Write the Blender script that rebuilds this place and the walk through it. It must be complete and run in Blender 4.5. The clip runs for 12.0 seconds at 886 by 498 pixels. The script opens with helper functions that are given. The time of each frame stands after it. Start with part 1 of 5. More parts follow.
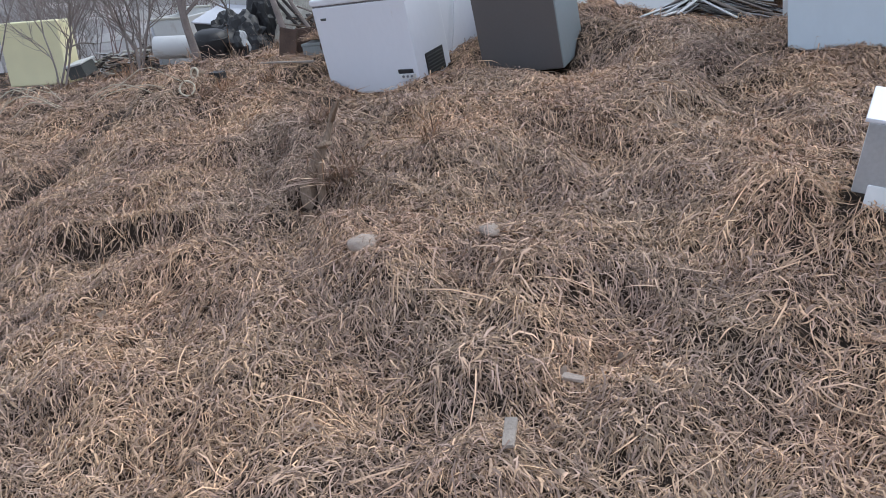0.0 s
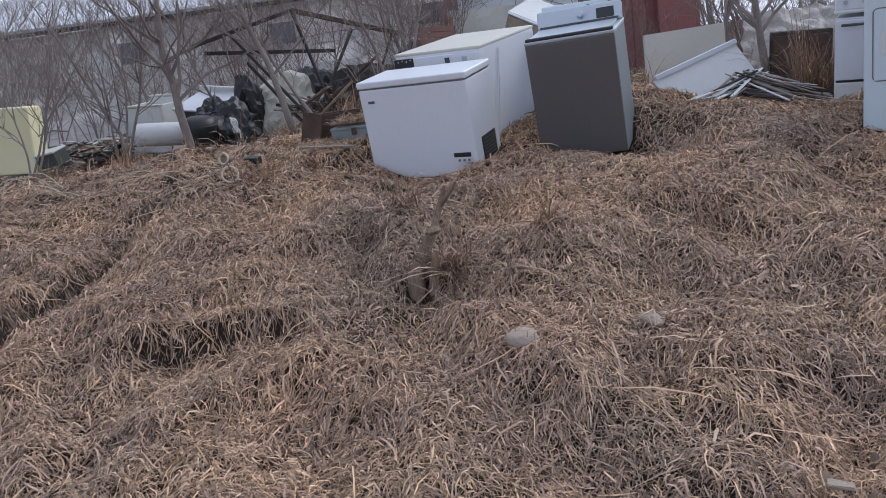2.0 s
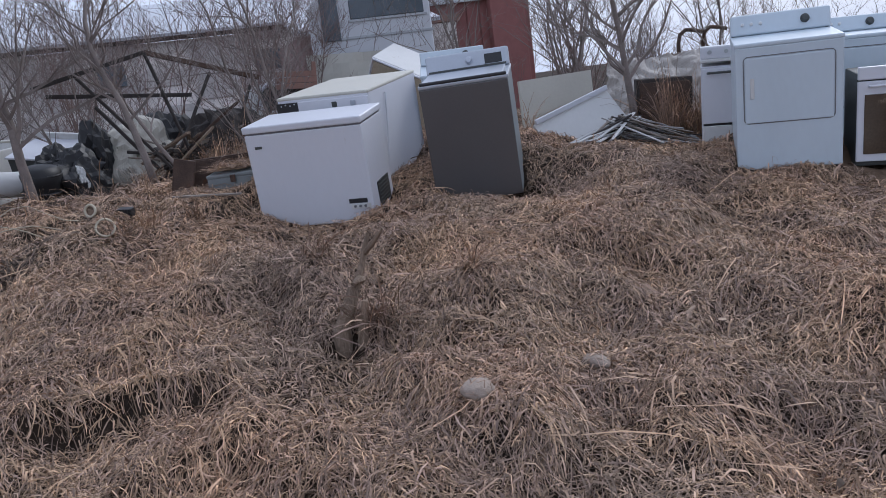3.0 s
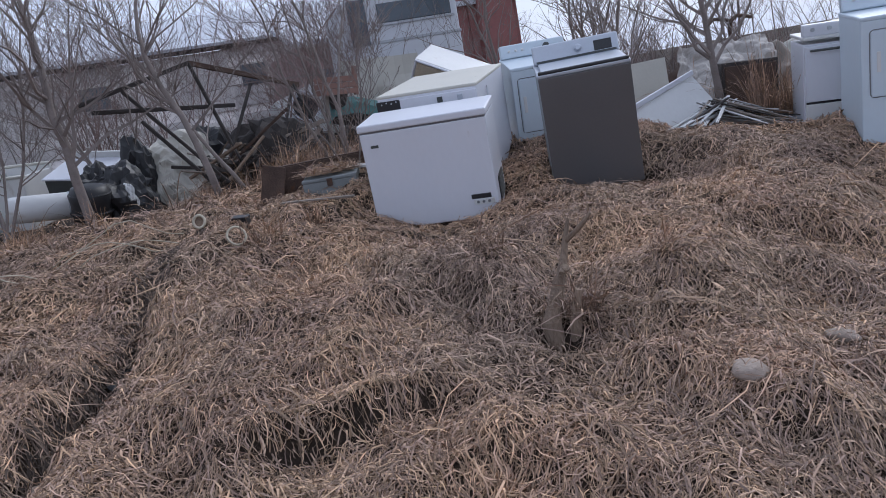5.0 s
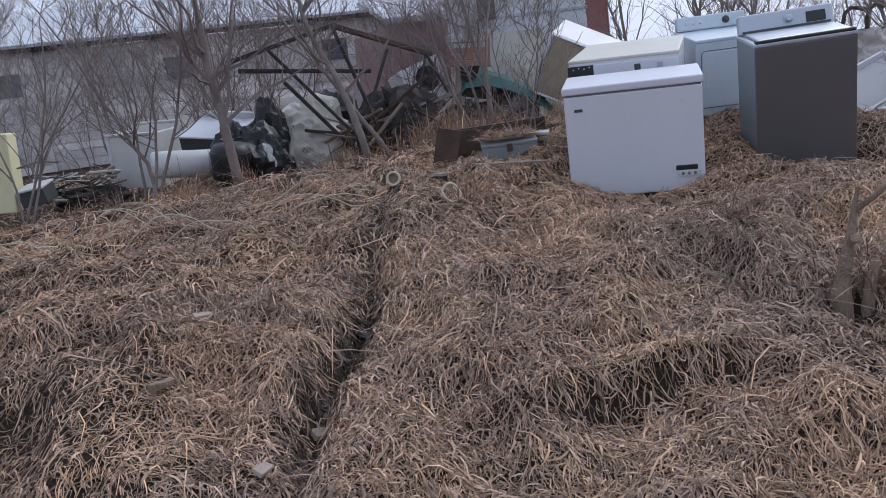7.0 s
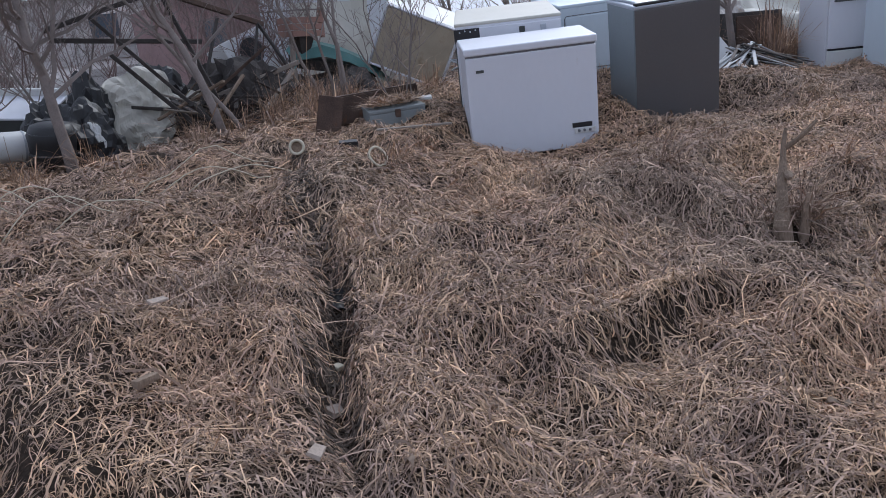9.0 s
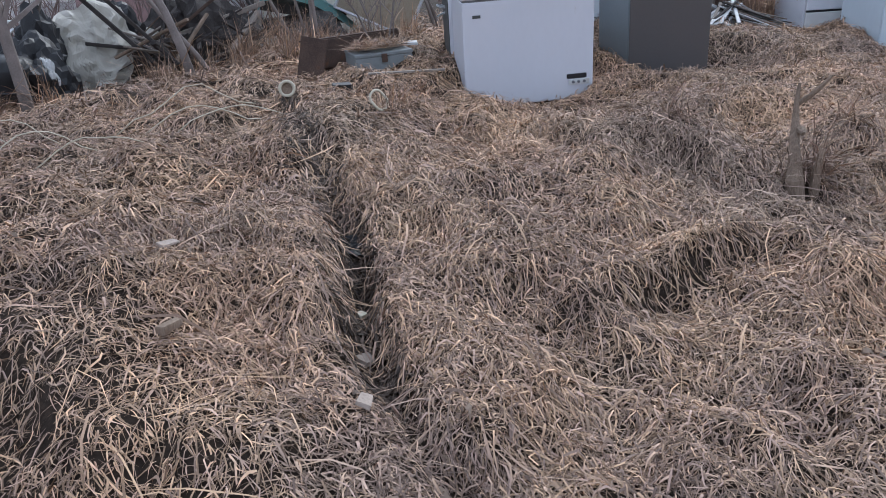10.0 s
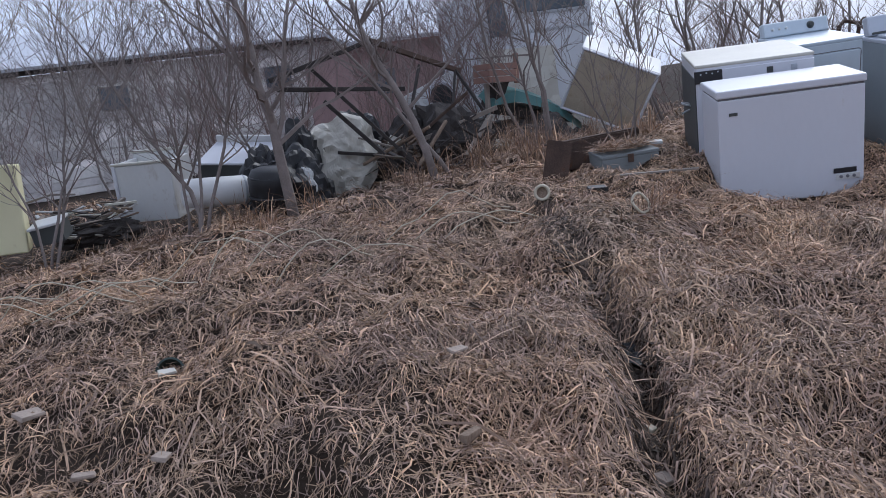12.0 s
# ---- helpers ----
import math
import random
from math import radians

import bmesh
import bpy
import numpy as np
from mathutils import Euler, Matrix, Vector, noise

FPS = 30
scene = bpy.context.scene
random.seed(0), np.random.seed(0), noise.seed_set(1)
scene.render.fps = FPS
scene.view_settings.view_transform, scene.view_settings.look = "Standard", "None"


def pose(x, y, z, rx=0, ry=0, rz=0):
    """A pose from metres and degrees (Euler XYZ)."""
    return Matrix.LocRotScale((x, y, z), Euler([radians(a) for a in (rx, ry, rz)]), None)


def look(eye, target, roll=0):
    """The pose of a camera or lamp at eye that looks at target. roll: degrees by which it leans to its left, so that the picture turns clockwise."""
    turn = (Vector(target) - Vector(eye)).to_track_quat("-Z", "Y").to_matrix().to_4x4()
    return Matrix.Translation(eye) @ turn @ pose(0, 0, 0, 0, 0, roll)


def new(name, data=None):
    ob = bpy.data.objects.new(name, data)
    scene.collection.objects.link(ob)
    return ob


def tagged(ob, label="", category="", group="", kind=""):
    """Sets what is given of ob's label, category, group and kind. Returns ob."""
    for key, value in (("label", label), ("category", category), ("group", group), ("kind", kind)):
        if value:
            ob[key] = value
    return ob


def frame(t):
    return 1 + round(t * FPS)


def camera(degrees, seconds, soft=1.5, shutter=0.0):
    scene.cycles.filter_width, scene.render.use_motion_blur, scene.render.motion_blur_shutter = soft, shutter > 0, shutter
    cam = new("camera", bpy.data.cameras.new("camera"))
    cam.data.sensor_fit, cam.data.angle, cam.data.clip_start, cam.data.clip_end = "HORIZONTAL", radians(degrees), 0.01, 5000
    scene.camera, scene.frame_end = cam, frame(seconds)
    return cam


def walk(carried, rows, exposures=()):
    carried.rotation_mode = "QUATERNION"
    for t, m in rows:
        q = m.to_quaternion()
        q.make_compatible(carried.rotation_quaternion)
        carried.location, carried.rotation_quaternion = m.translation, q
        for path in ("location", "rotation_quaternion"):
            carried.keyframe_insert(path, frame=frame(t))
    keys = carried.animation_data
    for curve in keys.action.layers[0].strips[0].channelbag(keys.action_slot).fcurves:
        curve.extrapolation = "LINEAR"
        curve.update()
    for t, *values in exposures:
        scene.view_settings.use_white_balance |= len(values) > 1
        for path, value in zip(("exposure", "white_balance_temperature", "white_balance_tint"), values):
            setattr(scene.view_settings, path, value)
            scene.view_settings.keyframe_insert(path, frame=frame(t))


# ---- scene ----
cam = camera(58.6, 12.0, soft=0.75)
METRES, EYE, TILT, LEAN, TURN = 6.5, 1.5, -19.0, 8.0, 0.0
ROWS = [
    (0.0, 0.0, 0.0, 0.0, -0.0, 0.0, -0.0),
    (0.5, -0.046, 0.0286, 0.01, 1.21, 0.8, 0.34),
    (1.0, -0.0942, 0.0377, 0.0064, 0.97, 1.78, 1.56),
    (1.5, -0.1422, 0.0421, 0.0083, -0.77, 2.88, 1.44),
    (2.0, -0.1836, 0.072, 0.008, -5.7, 6.27, 1.68),
    (2.5, -0.2208, 0.0907, 0.015, -12.37, 8.17, 3.31),
    (4.5, -0.3808, 0.196, 0.0302, -21.68, 9.3, 9.28),
    (5.0, -0.4363, 0.2097, 0.0318, -19.06, 9.29, 9.07),
    (5.5, -0.4838, 0.2457, 0.0296, -13.39, 8.75, 7.65),
    (6.0, -0.5231, 0.2764, 0.0374, -12.43, 8.74, 6.44),
    (6.5, -0.5644, 0.2868, 0.0367, -13.6, 9.02, 5.12),
    (7.0, -0.6075, 0.2978, 0.0337, -16.73, 8.73, 5.42),
    (7.5, -0.6363, 0.3228, 0.0375, -20.92, 9.55, 7.09),
    (9.5, -0.7708, 0.4081, 0.0458, -34.84, 2.8, 11.52),
    (10.0, -0.7876, 0.4385, 0.0488, -37.17, 1.05, 10.75),
    (10.5, -0.8118, 0.4583, 0.0642, -40.95, 2.27, 12.32),
    (11.0, -0.8183, 0.4591, 0.0692, -40.39, 4.74, 13.35),
    (11.5, -0.8246, 0.4608, 0.0726, -32.79, 7.62, 12.81),
    (12.0, -0.8383, 0.4668, 0.0725, -22.83, 10.0, 8.99),
]
EXPOSURES = [(0.0, 0.55, 6120, 5), (1.0, 0.42, 6170, 6), (1.6, 0.32, 6150, 7), (2.2, 0.12, 6080, 9), (2.7, 0.0, 6030, 10), (4.5, -0.02, 5920, 10),
             (5.5, 0.16, 5970, 10), (6.5, 0.25, 6000, 10), (7.0, 0.03, 6000, 10), (7.5, 0.07, 5980, 10), (9.3, 0.1, 5920, 8), (9.6, 0.25, 5890, 6), (10.0, 0.49, 5890, 6), (10.4, 0.38, 5880, 6),
             (10.9, 0.05, 5900, 10), (11.5, 0.02, 5850, 10), (12.0, 0.0, 5880, 10)]
walk(cam, [(t, pose(0, 0, EYE, TILT, LEAN, TURN) @ pose(METRES * x, METRES * y, METRES * z, 90 + pitch, roll, yaw)) for t, x, y, z, yaw, pitch, roll in ROWS], EXPOSURES)
SKY, SUN = 0.121, 1.6
STOVE = (3.27, 7.14, 0.74, 4, 2, -36)
DRYER = (3.03, 6.21, 0.69, 6, 1, -35)

# ---- light ----
world = bpy.data.worlds.new("world")
scene.world = world
world.use_nodes = True
wn, wl = world.node_tree.nodes, world.node_tree.links
sky = wn.new("ShaderNodeTexSky")
sky.sky_type, sky.sun_disc = "NISHITA", False
sky.sun_elevation, sky.sun_rotation = radians(38), radians(60)
sky.air_density, sky.dust_density, sky.ozone_density = 1.0, 4.0, 1.5
# thin overcast: the clear sky mixed with an even cloud layer
cloud = wn.new("ShaderNodeMix")
cloud.data_type = "RGBA"
cloud.inputs[0].default_value = 0.86
cloud.inputs[7].default_value = (6.6, 7.1, 8.6, 1)
wl.new(sky.outputs[0], cloud.inputs[6])
wl.new(cloud.outputs[2], wn["Background"].inputs[0])
wn["Background"].inputs[1].default_value = SKY

sun = new("sun", bpy.data.lights.new("sun", "SUN"))
sun.data.energy, sun.data.angle, sun.data.color = SUN, radians(30), (1.0, 0.98, 0.965)
sun.matrix_world = look((0, 0, 20), (-20 * math.sin(radians(60)), -20 * math.cos(radians(60)), 20 - 20 * math.tan(radians(38))))

# ---- noise and ground shape ----
LATTICE = np.random.RandomState(7).rand(16, 257, 257)


def vnoise(x, y, size, k=0):
    """Smooth noise from 0 to 1 with features of that size."""
    u, v = np.asarray(x) / size + 71.3, np.asarray(y) / size + 33.7
    i, j = np.floor(u).astype(int), np.floor(v).astype(int)
    a, b = u - i, v - j
    a, b = a * a * (3 - 2 * a), b * b * (3 - 2 * b)
    i, j = i % 256, j % 256
    g = LATTICE[k % 16]
    return (g[i, j] * (1 - a) + g[i + 1, j] * a) * (1 - b) + (g[i, j + 1] * (1 - a) + g[i + 1, j + 1] * a) * b


def smooth(e0, e1, v):
    s = np.clip((v - e0) / (e1 - e0), 0, 1)
    return s * s * (3 - 2 * s)


BUMPS = [(-2.3, 7.2, 0.14, 0.38), (-4.3, 7.4, 0.1, 0.8), (-0.75, 7.2, -0.2, 0.45), (0.72, 6.9, -0.27, 0.42), (-3.1, 4.65, -0.08, 0.4),
         (-0.61, 4.03, 0.1, 0.3), (0.78, 3.5, -0.09, 0.4), (-0.25, 5.12, 0.15, 0.3), (-1.95, 6.0, 0.08, 0.4), (-2.0, 3.2, 0.08, 0.4),
         (-1.05, 5.78, 0.13, 0.22), (-4.8, 6.1, 0.06, 0.5), (1.6, 3.7, 0.22, 0.4), (-4.1, 5.1, -0.05, 0.4), (-5.4, 5.6, -0.16, 0.4),
         (-4.5, 6.75, 0.07, 0.35), (-0.1, 6.1, 0.08, 0.35), (1.0, 5.3, 0.08, 0.35), (2.7, 5.9, 0.03, 0.5), (-1.3, 3.3, 0.07, 0.3), (-2.6, 6.35, 0.06, 0.3),
         (-1.07, 4.85, -0.2, 0.08), (2.74, 5.67, -0.11, 0.3), (2.39, 6.36, -0.07, 0.3), (0.45, 8.15, -0.1, 0.3)]
DITCH = [(-2.5, 8.0, 0.01), (-2.73, 7.6, 0.02), (-2.9, 7.1, 0.05), (-3.02, 6.8, 0.1), (-3.14, 6.45, 0.22), (-3.25, 6.1, 0.36), (-3.45, 5.75, 0.4), (-3.64, 5.45, 0.34), (-3.8, 5.0, 0.22), (-3.95, 4.45, 0.08)]
PROFILE_Y = [-400, -2, 1.5, 2.3, 3.0, 3.6, 4.2, 5.0, 5.5, 6.0, 7.0, 8.0, 9.0, 9.8, 11, 12.6, 15, 20, 40, 900]
PROFILE_Z = [-0.32, -0.32, -0.34, -0.3, -0.16, -0.05, 0.13, 0.34, 0.45, 0.56, 0.74, 0.88, 0.96, 0.96, 0.86, 0.76, 0.62, 0.5, 0.2, 0.2]


def ditch_depth(x, y):
    best = np.zeros_like(x)
    for (x0, y0, d0), (x1, y1, d1) in zip(DITCH, DITCH[1:]):
        dx, dy = x1 - x0, y1 - y0
        s = np.clip(((x - x0) * dx + (y - y0) * dy) / (dx * dx + dy * dy), 0, 1)
        r = np.hypot(x - x0 - s * dx, y - y0 - s * dy)
        best = np.maximum(best, 0.56 * (d0 + s * (d1 - d0)) * np.exp(-(r / 0.085) ** 2))
    return best


def turf_edge(x, y):
    """Distance uphill of the turf edge, and the place along it from 0 to 1."""
    ax, ay, bx, by = -2.85, 4.9, -1.7, 4.84
    ln = math.hypot(bx - ax, by - ay)
    ux, uy = (bx - ax) / ln, (by - ay) / ln
    return -(x - ax) * uy + (y - ay) * ux, ((x - ax) * ux + (y - ay) * uy) / ln


def ground(x, y):
    x, y = np.asarray(x, float), np.asarray(y, float)
    z = np.interp(y, PROFILE_Y, PROFILE_Z)
    near = np.exp(-((x + 1.5) / 14) ** 4 - ((y - 5) / 14) ** 4)
    z = z + 0.055 * np.clip(x + 1.3, -5, 1.2) * near - 0.2 * smooth(1.3, 2.6, x) * smooth(6.6, 8.0, y) * near
    for bx, by, amp, s in BUMPS:
        z = z + amp * np.exp(-((x - bx) ** 2 + (y - by) ** 2) / (2 * s * s))
    z = z - ditch_depth(x, y)
    # a turf edge that drops to the lower side
    dist, along = turf_edge(x, y)
    fade = np.exp(-((along - 0.55) / 0.46) ** 6)
    z = z + fade * (0.05 * np.exp(-((dist - 0.05) / 0.1) ** 2) - 0.13 * (1 - smooth(-0.07, 0.02, dist)) * smooth(-0.9, -0.06, dist))
    warp = 0.12 * (vnoise(x, y, 0.4, 9) - 0.5)
    tuss = vnoise(x + warp, y - warp, 0.33, 1)
    fine = vnoise(x - warp, y + warp, 0.14, 2)
    z = z + near * (0.1 * (smooth(0.15, 0.85, tuss) - 0.5) + 0.06 * (fine - 0.5) + 0.1 * (vnoise(x, y, 1.5, 3) - 0.5) + 0.07 * (vnoise(x, y, 0.7, 4) - 0.5))
    return z


def hz(x, y):
    return float(ground(np.array([x]), np.array([y]))[0])


# ---- materials ----
def material(name, base, rough=0.6, metal=0.0, vary=0.15, size=3.0, fine=60.0, bump=0.15, dirt=None, dirt_amount=0.5, dirt_size=4.0, stretch=(1, 1, 1), island=0.0, patch=None, spec=0.5):
    """Base colour varied at two scales, with an optional dirt or rust colour in patches of their own shape."""
    m = bpy.data.materials.new(name)
    m.use_nodes = True
    n, l = m.node_tree.nodes, m.node_tree.links
    bsdf = n["Principled BSDF"]
    co, mp = n.new("ShaderNodeTexCoord"), n.new("ShaderNodeMapping")
    l.new(co.outputs["Object"], mp.inputs[0])
    mp.inputs["Scale"].default_value = stretch

    def tex(scale, detail=6):
        t = n.new("ShaderNodeTexNoise")
        t.inputs["Scale"].default_value, t.inputs["Detail"].default_value = scale, detail
        l.new(mp.outputs[0], t.inputs["Vector"])
        return t

    def ramp(src, a, b):
        r = n.new("ShaderNodeMapRange")
        r.inputs[1].default_value, r.inputs[2].default_value = a, b
        l.new(src, r.inputs[0])
        return r.outputs[0]

    def mix(fac, a, b, blend="MIX"):
        x = n.new("ShaderNodeMix")
        x.data_type, x.blend_type = "RGBA", blend
        for sock, v in ((x.inputs[0], fac), (x.inputs[6], a), (x.inputs[7], b)):
            if hasattr(v, "links"):
                l.new(v, sock)
            elif isinstance(v, tuple):
                sock.default_value = (*v, 1) if len(v) == 3 else v
            else:
                sock.default_value = v
        return x.outputs[2]

    big, small = tex(size), tex(fine, 4)
    lo = tuple(c * (1 - vary) for c in base)
    hi = tuple(min(1, c * (1 + vary)) for c in base)
    col = mix(ramp(big.outputs[0], 0.3, 0.7), lo, hi)
    col = mix(0.35, col, mix(ramp(small.outputs[0], 0.3, 0.7), lo, hi))
    if island:
        g = n.new("ShaderNodeNewGeometry")
        rnd = g.outputs["Random Per Island"]
        sq = n.new("ShaderNodeMath")
        sq.operation = "POWER"
        l.new(rnd, sq.inputs[0])
        sq.inputs[1].default_value = 1.8
        v = n.new("ShaderNodeMapRange")
        v.inputs[3].default_value, v.inputs[4].default_value = 1 - island, 1 + 1.7 * island
        l.new(sq.outputs[0], v.inputs[0])
        s = n.new("ShaderNodeHueSaturation")
        l.new(v.outputs[0], s.inputs["Value"])
        l.new(col, s.inputs["Color"])
        col = s.outputs[0]
        if patch:
            w = n.new("ShaderNodeTexWhiteNoise")
            w.noise_dimensions = "1D"
            l.new(rnd, w.inputs["W"])
            p = tex(patch[1], 3)
            mul = n.new("ShaderNodeMath")
            mul.operation = "MULTIPLY_ADD"
            l.new(w.outputs[0], mul.inputs[0])
            mul.inputs[1].default_value = 0.5
            l.new(p.outputs[0], mul.inputs[2])
            col = mix(ramp(mul.outputs[0], 0.55, 0.95), col, mix(1.0, col, patch[0], "MULTIPLY"))
            p2 = tex(patch[1] * 0.55, 4)
            m2 = n.new("ShaderNodeMath")
            m2.operation = "MULTIPLY_ADD"
            l.new(w.outputs[0], m2.inputs[0])
            m2.inputs[1].default_value = -0.3
            l.new(p2.outputs[0], m2.inputs[2])
            col = mix(ramp(m2.outputs[0], 0.22, 0.5), col, mix(1.0, col, (1.13, 1.03, 0.88), "MULTIPLY"))
    if dirt:
        d = tex(dirt_size, 9)
        d.inputs["Roughness"].default_value = 0.65
        f = ramp(d.outputs[0], 0.72 - 0.3 * dirt_amount, 0.82 - 0.12 * dirt_amount)
        col = mix(f, col, dirt)
        rr = n.new("ShaderNodeMapRange")
        rr.inputs[3].default_value, rr.inputs[4].default_value = rough, min(1, rough + 0.4)
        l.new(f, rr.inputs[0])
        l.new(rr.outputs[0], bsdf.inputs["Roughness"])
    else:
        bsdf.inputs["Roughness"].default_value = rough
    l.new(col, bsdf.inputs["Base Color"])
    bsdf.inputs["Metallic"].default_value = metal
    bsdf.inputs["Specular IOR Level"].default_value = spec
    if bump:
        b = n.new("ShaderNodeBump")
        b.inputs["Strength"].default_value, b.inputs["Distance"].default_value = bump, 0.01
        l.new(small.outputs[0], b.inputs["Height"])
        l.new(b.outputs[0], bsdf.inputs["Normal"])
    return m


STRAW = material("dry_straw", (0.4, 0.291, 0.212), 0.7, vary=0.3, size=0.9, fine=40, bump=0, island=0.46, patch=((0.76, 0.73, 0.8), 1.6), spec=0.25)
# Soil kept near black: the shade between blades is put into its colour.
SHADED_SOIL = material("shade_dark_soil", (0.033, 0.024, 0.018), 0.95, vary=0.4, size=2.0, fine=45, bump=0.9, dirt=(0.065, 0.045, 0.033), dirt_amount=0.6, dirt_size=9, spec=0.1)
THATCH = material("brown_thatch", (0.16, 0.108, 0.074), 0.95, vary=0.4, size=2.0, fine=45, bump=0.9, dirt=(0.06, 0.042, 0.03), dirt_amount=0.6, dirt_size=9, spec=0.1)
ENAMEL = material("white_enamel", (0.6, 0.61, 0.655), 0.35, vary=0.03, size=2.5, fine=30, bump=0.02, dirt=(0.42, 0.37, 0.31), dirt_amount=0.12, dirt_size=5, stretch=(1, 1, 0.45))
ENAMEL_COOL = material("cool_white_enamel", (0.52, 0.59, 0.645), 0.33, vary=0.04, size=2.5, fine=30, bump=0.02, dirt=(0.4, 0.36, 0.31), dirt_amount=0.16, dirt_size=4, stretch=(1, 1, 0.4))
ENAMEL_OLD = material("grimy_white_enamel", (0.6, 0.6, 0.59), 0.45, vary=0.06, size=2, fine=30, bump=0.05, dirt=(0.33, 0.26, 0.19), dirt_amount=0.42, dirt_size=3, stretch=(1, 1, 0.5))
GREY_STEEL = material("graphite_painted_steel", (0.122, 0.118, 0.12), 0.36, metal=0.4, vary=0.06, size=2, fine=50, bump=0.02, dirt=(0.2, 0.17, 0.14), dirt_amount=0.1, dirt_size=4)
GREY_SIDE = material("slate_grey_side_panel", (0.19, 0.22, 0.235), 0.42, metal=0.2, vary=0.08, size=2, fine=50, bump=0.02, dirt=(0.2, 0.17, 0.14), dirt_amount=0.15)
SILVER = material("silver_plastic", (0.42, 0.45, 0.5), 0.35, metal=0.4, vary=0.05, bump=0.02)
BLACK = material("black_plastic", (0.016, 0.016, 0.018), 0.5, vary=0.2, bump=0.1)
GLOSS_BLACK = material("black_glass", (0.01, 0.01, 0.012), 0.08, vary=0.1, bump=0)
RUBBER = material("grey_gasket", (0.16, 0.16, 0.17), 0.7, vary=0.1, bump=0.05)
RUST = material("rusty_steel", (0.085, 0.055, 0.042), 0.85, metal=0.2, vary=0.4, size=5, fine=80, bump=0.5, dirt=(0.16, 0.075, 0.04), dirt_amount=0.5, dirt_size=8)
CHARRED = material("charred_timber", (0.045, 0.038, 0.035), 0.9, vary=0.5, size=6, fine=90, bump=0.8, dirt=(0.1, 0.085, 0.075), dirt_amount=0.35, dirt_size=7)
WOOD_GREY = material("weathered_wood", (0.23, 0.195, 0.165), 0.85, vary=0.3, size=4, fine=70, bump=0.5, stretch=(1, 1, 0.15), island=0.3)
SHEET = material("cream_painted_sheet", (0.50, 0.48, 0.42), 0.5, vary=0.08, size=2, fine=40, bump=0.05, dirt=(0.24, 0.19, 0.13), dirt_amount=0.35, dirt_size=2.5)
TANK_SKIN = material("cream_tank_skin", (0.48, 0.452, 0.39), 0.5, vary=0.08, size=2, fine=40, bump=0.08, dirt=(0.3, 0.24, 0.17), dirt_amount=0.22, dirt_size=3)
TARP = material("dusty_plastic_sheeting", (0.36, 0.335, 0.31), 0.85, vary=0.15, size=3, fine=40, bump=0.15, dirt=(0.22, 0.18, 0.14), dirt_amount=0.5, dirt_size=3)
FOAM = material("yellow_foam", (0.74, 0.69, 0.44), 0.9, vary=0.06, size=3, fine=120, bump=0.4, dirt=(0.5, 0.4, 0.22), dirt_amount=0.25)
BEIGE = material("aged_insulation", (0.37, 0.315, 0.235), 0.8, vary=0.2, size=3, fine=60, bump=0.3, dirt=(0.2, 0.14, 0.08), dirt_amount=0.5, dirt_size=3)
POT_GREEN = material("dark_green_plastic", (0.03, 0.05, 0.042), 0.5, vary=0.2, bump=0.1, dirt=(0.1, 0.075, 0.055), dirt_amount=0.4, dirt_size=9)
TEAL = material("teal_painted_metal", (0.12, 0.27, 0.26), 0.6, vary=0.15, bump=0.1, dirt=(0.12, 0.09, 0.06), dirt_amount=0.35)
GREYBOX = material("grey_green_box_paint", (0.2, 0.217, 0.218), 0.6, vary=0.12, bump=0.1, dirt=(0.15, 0.11, 0.08), dirt_amount=0.35)
DARKGREY = material("dark_grey_panel", (0.055, 0.06, 0.058), 0.6, vary=0.2, bump=0.1, dirt=(0.12, 0.09, 0.06), dirt_amount=0.3)
GALV = material("galvanised_metal", (0.42, 0.44, 0.46), 0.45, metal=0.5, vary=0.15, size=4, bump=0.1, dirt=(0.25, 0.2, 0.16), dirt_amount=0.3)
SLAT = material("painted_metal_slat", (0.47, 0.47, 0.47), 0.6, vary=0.2, bump=0.1, dirt=(0.12, 0.1, 0.09), dirt_amount=0.45, dirt_size=5, island=0.3)
BARK = material("sapling_bark", (0.21, 0.175, 0.158), 0.9, vary=0.3, size=5, fine=60, bump=0.5, island=0.1)
BARK_RED = material("reddish_twigs", (0.2, 0.14, 0.125), 0.9, vary=0.3, size=5, fine=60, bump=0.3)
STUMPWOOD = material("rotten_stump_wood", (0.2, 0.145, 0.105), 0.95, vary=0.45, size=6, fine=80, bump=1.0, stretch=(1, 1, 0.25))
STONE = material("pale_stone", (0.32, 0.26, 0.215), 0.9, vary=0.2, size=6, fine=70, bump=0.6)
HOSE = material("cream_hose", (0.47, 0.42, 0.32), 0.55, vary=0.12, bump=0.05)
BOARD_GREY = material("weathered_siding", (0.53, 0.49, 0.465), 0.9, vary=0.35, size=0.5, fine=8, bump=0.3, island=0.4)
BOARD_PALE = material("pale_patched_siding", (0.66, 0.62, 0.58), 0.9, vary=0.2, size=0.5, fine=8, bump=0.2, island=0.2)
ROOF = material("pale_metal_roof", (0.50, 0.52, 0.56), 0.6, vary=0.08, size=0.4, fine=6, bump=0.05)
RED_FADED = material("faded_red_siding", (0.29, 0.185, 0.175), 0.9, vary=0.2, size=0.6, fine=8, bump=0.1, island=0.12)
RED = material("red_barn_siding", (0.24, 0.1, 0.09), 0.85, vary=0.2, size=0.6, fine=8, bump=0.1, island=0.12)
WHITEWALL = material("white_siding", (0.62, 0.64, 0.67), 0.7, vary=0.06, size=0.5, fine=10, bump=0.05)
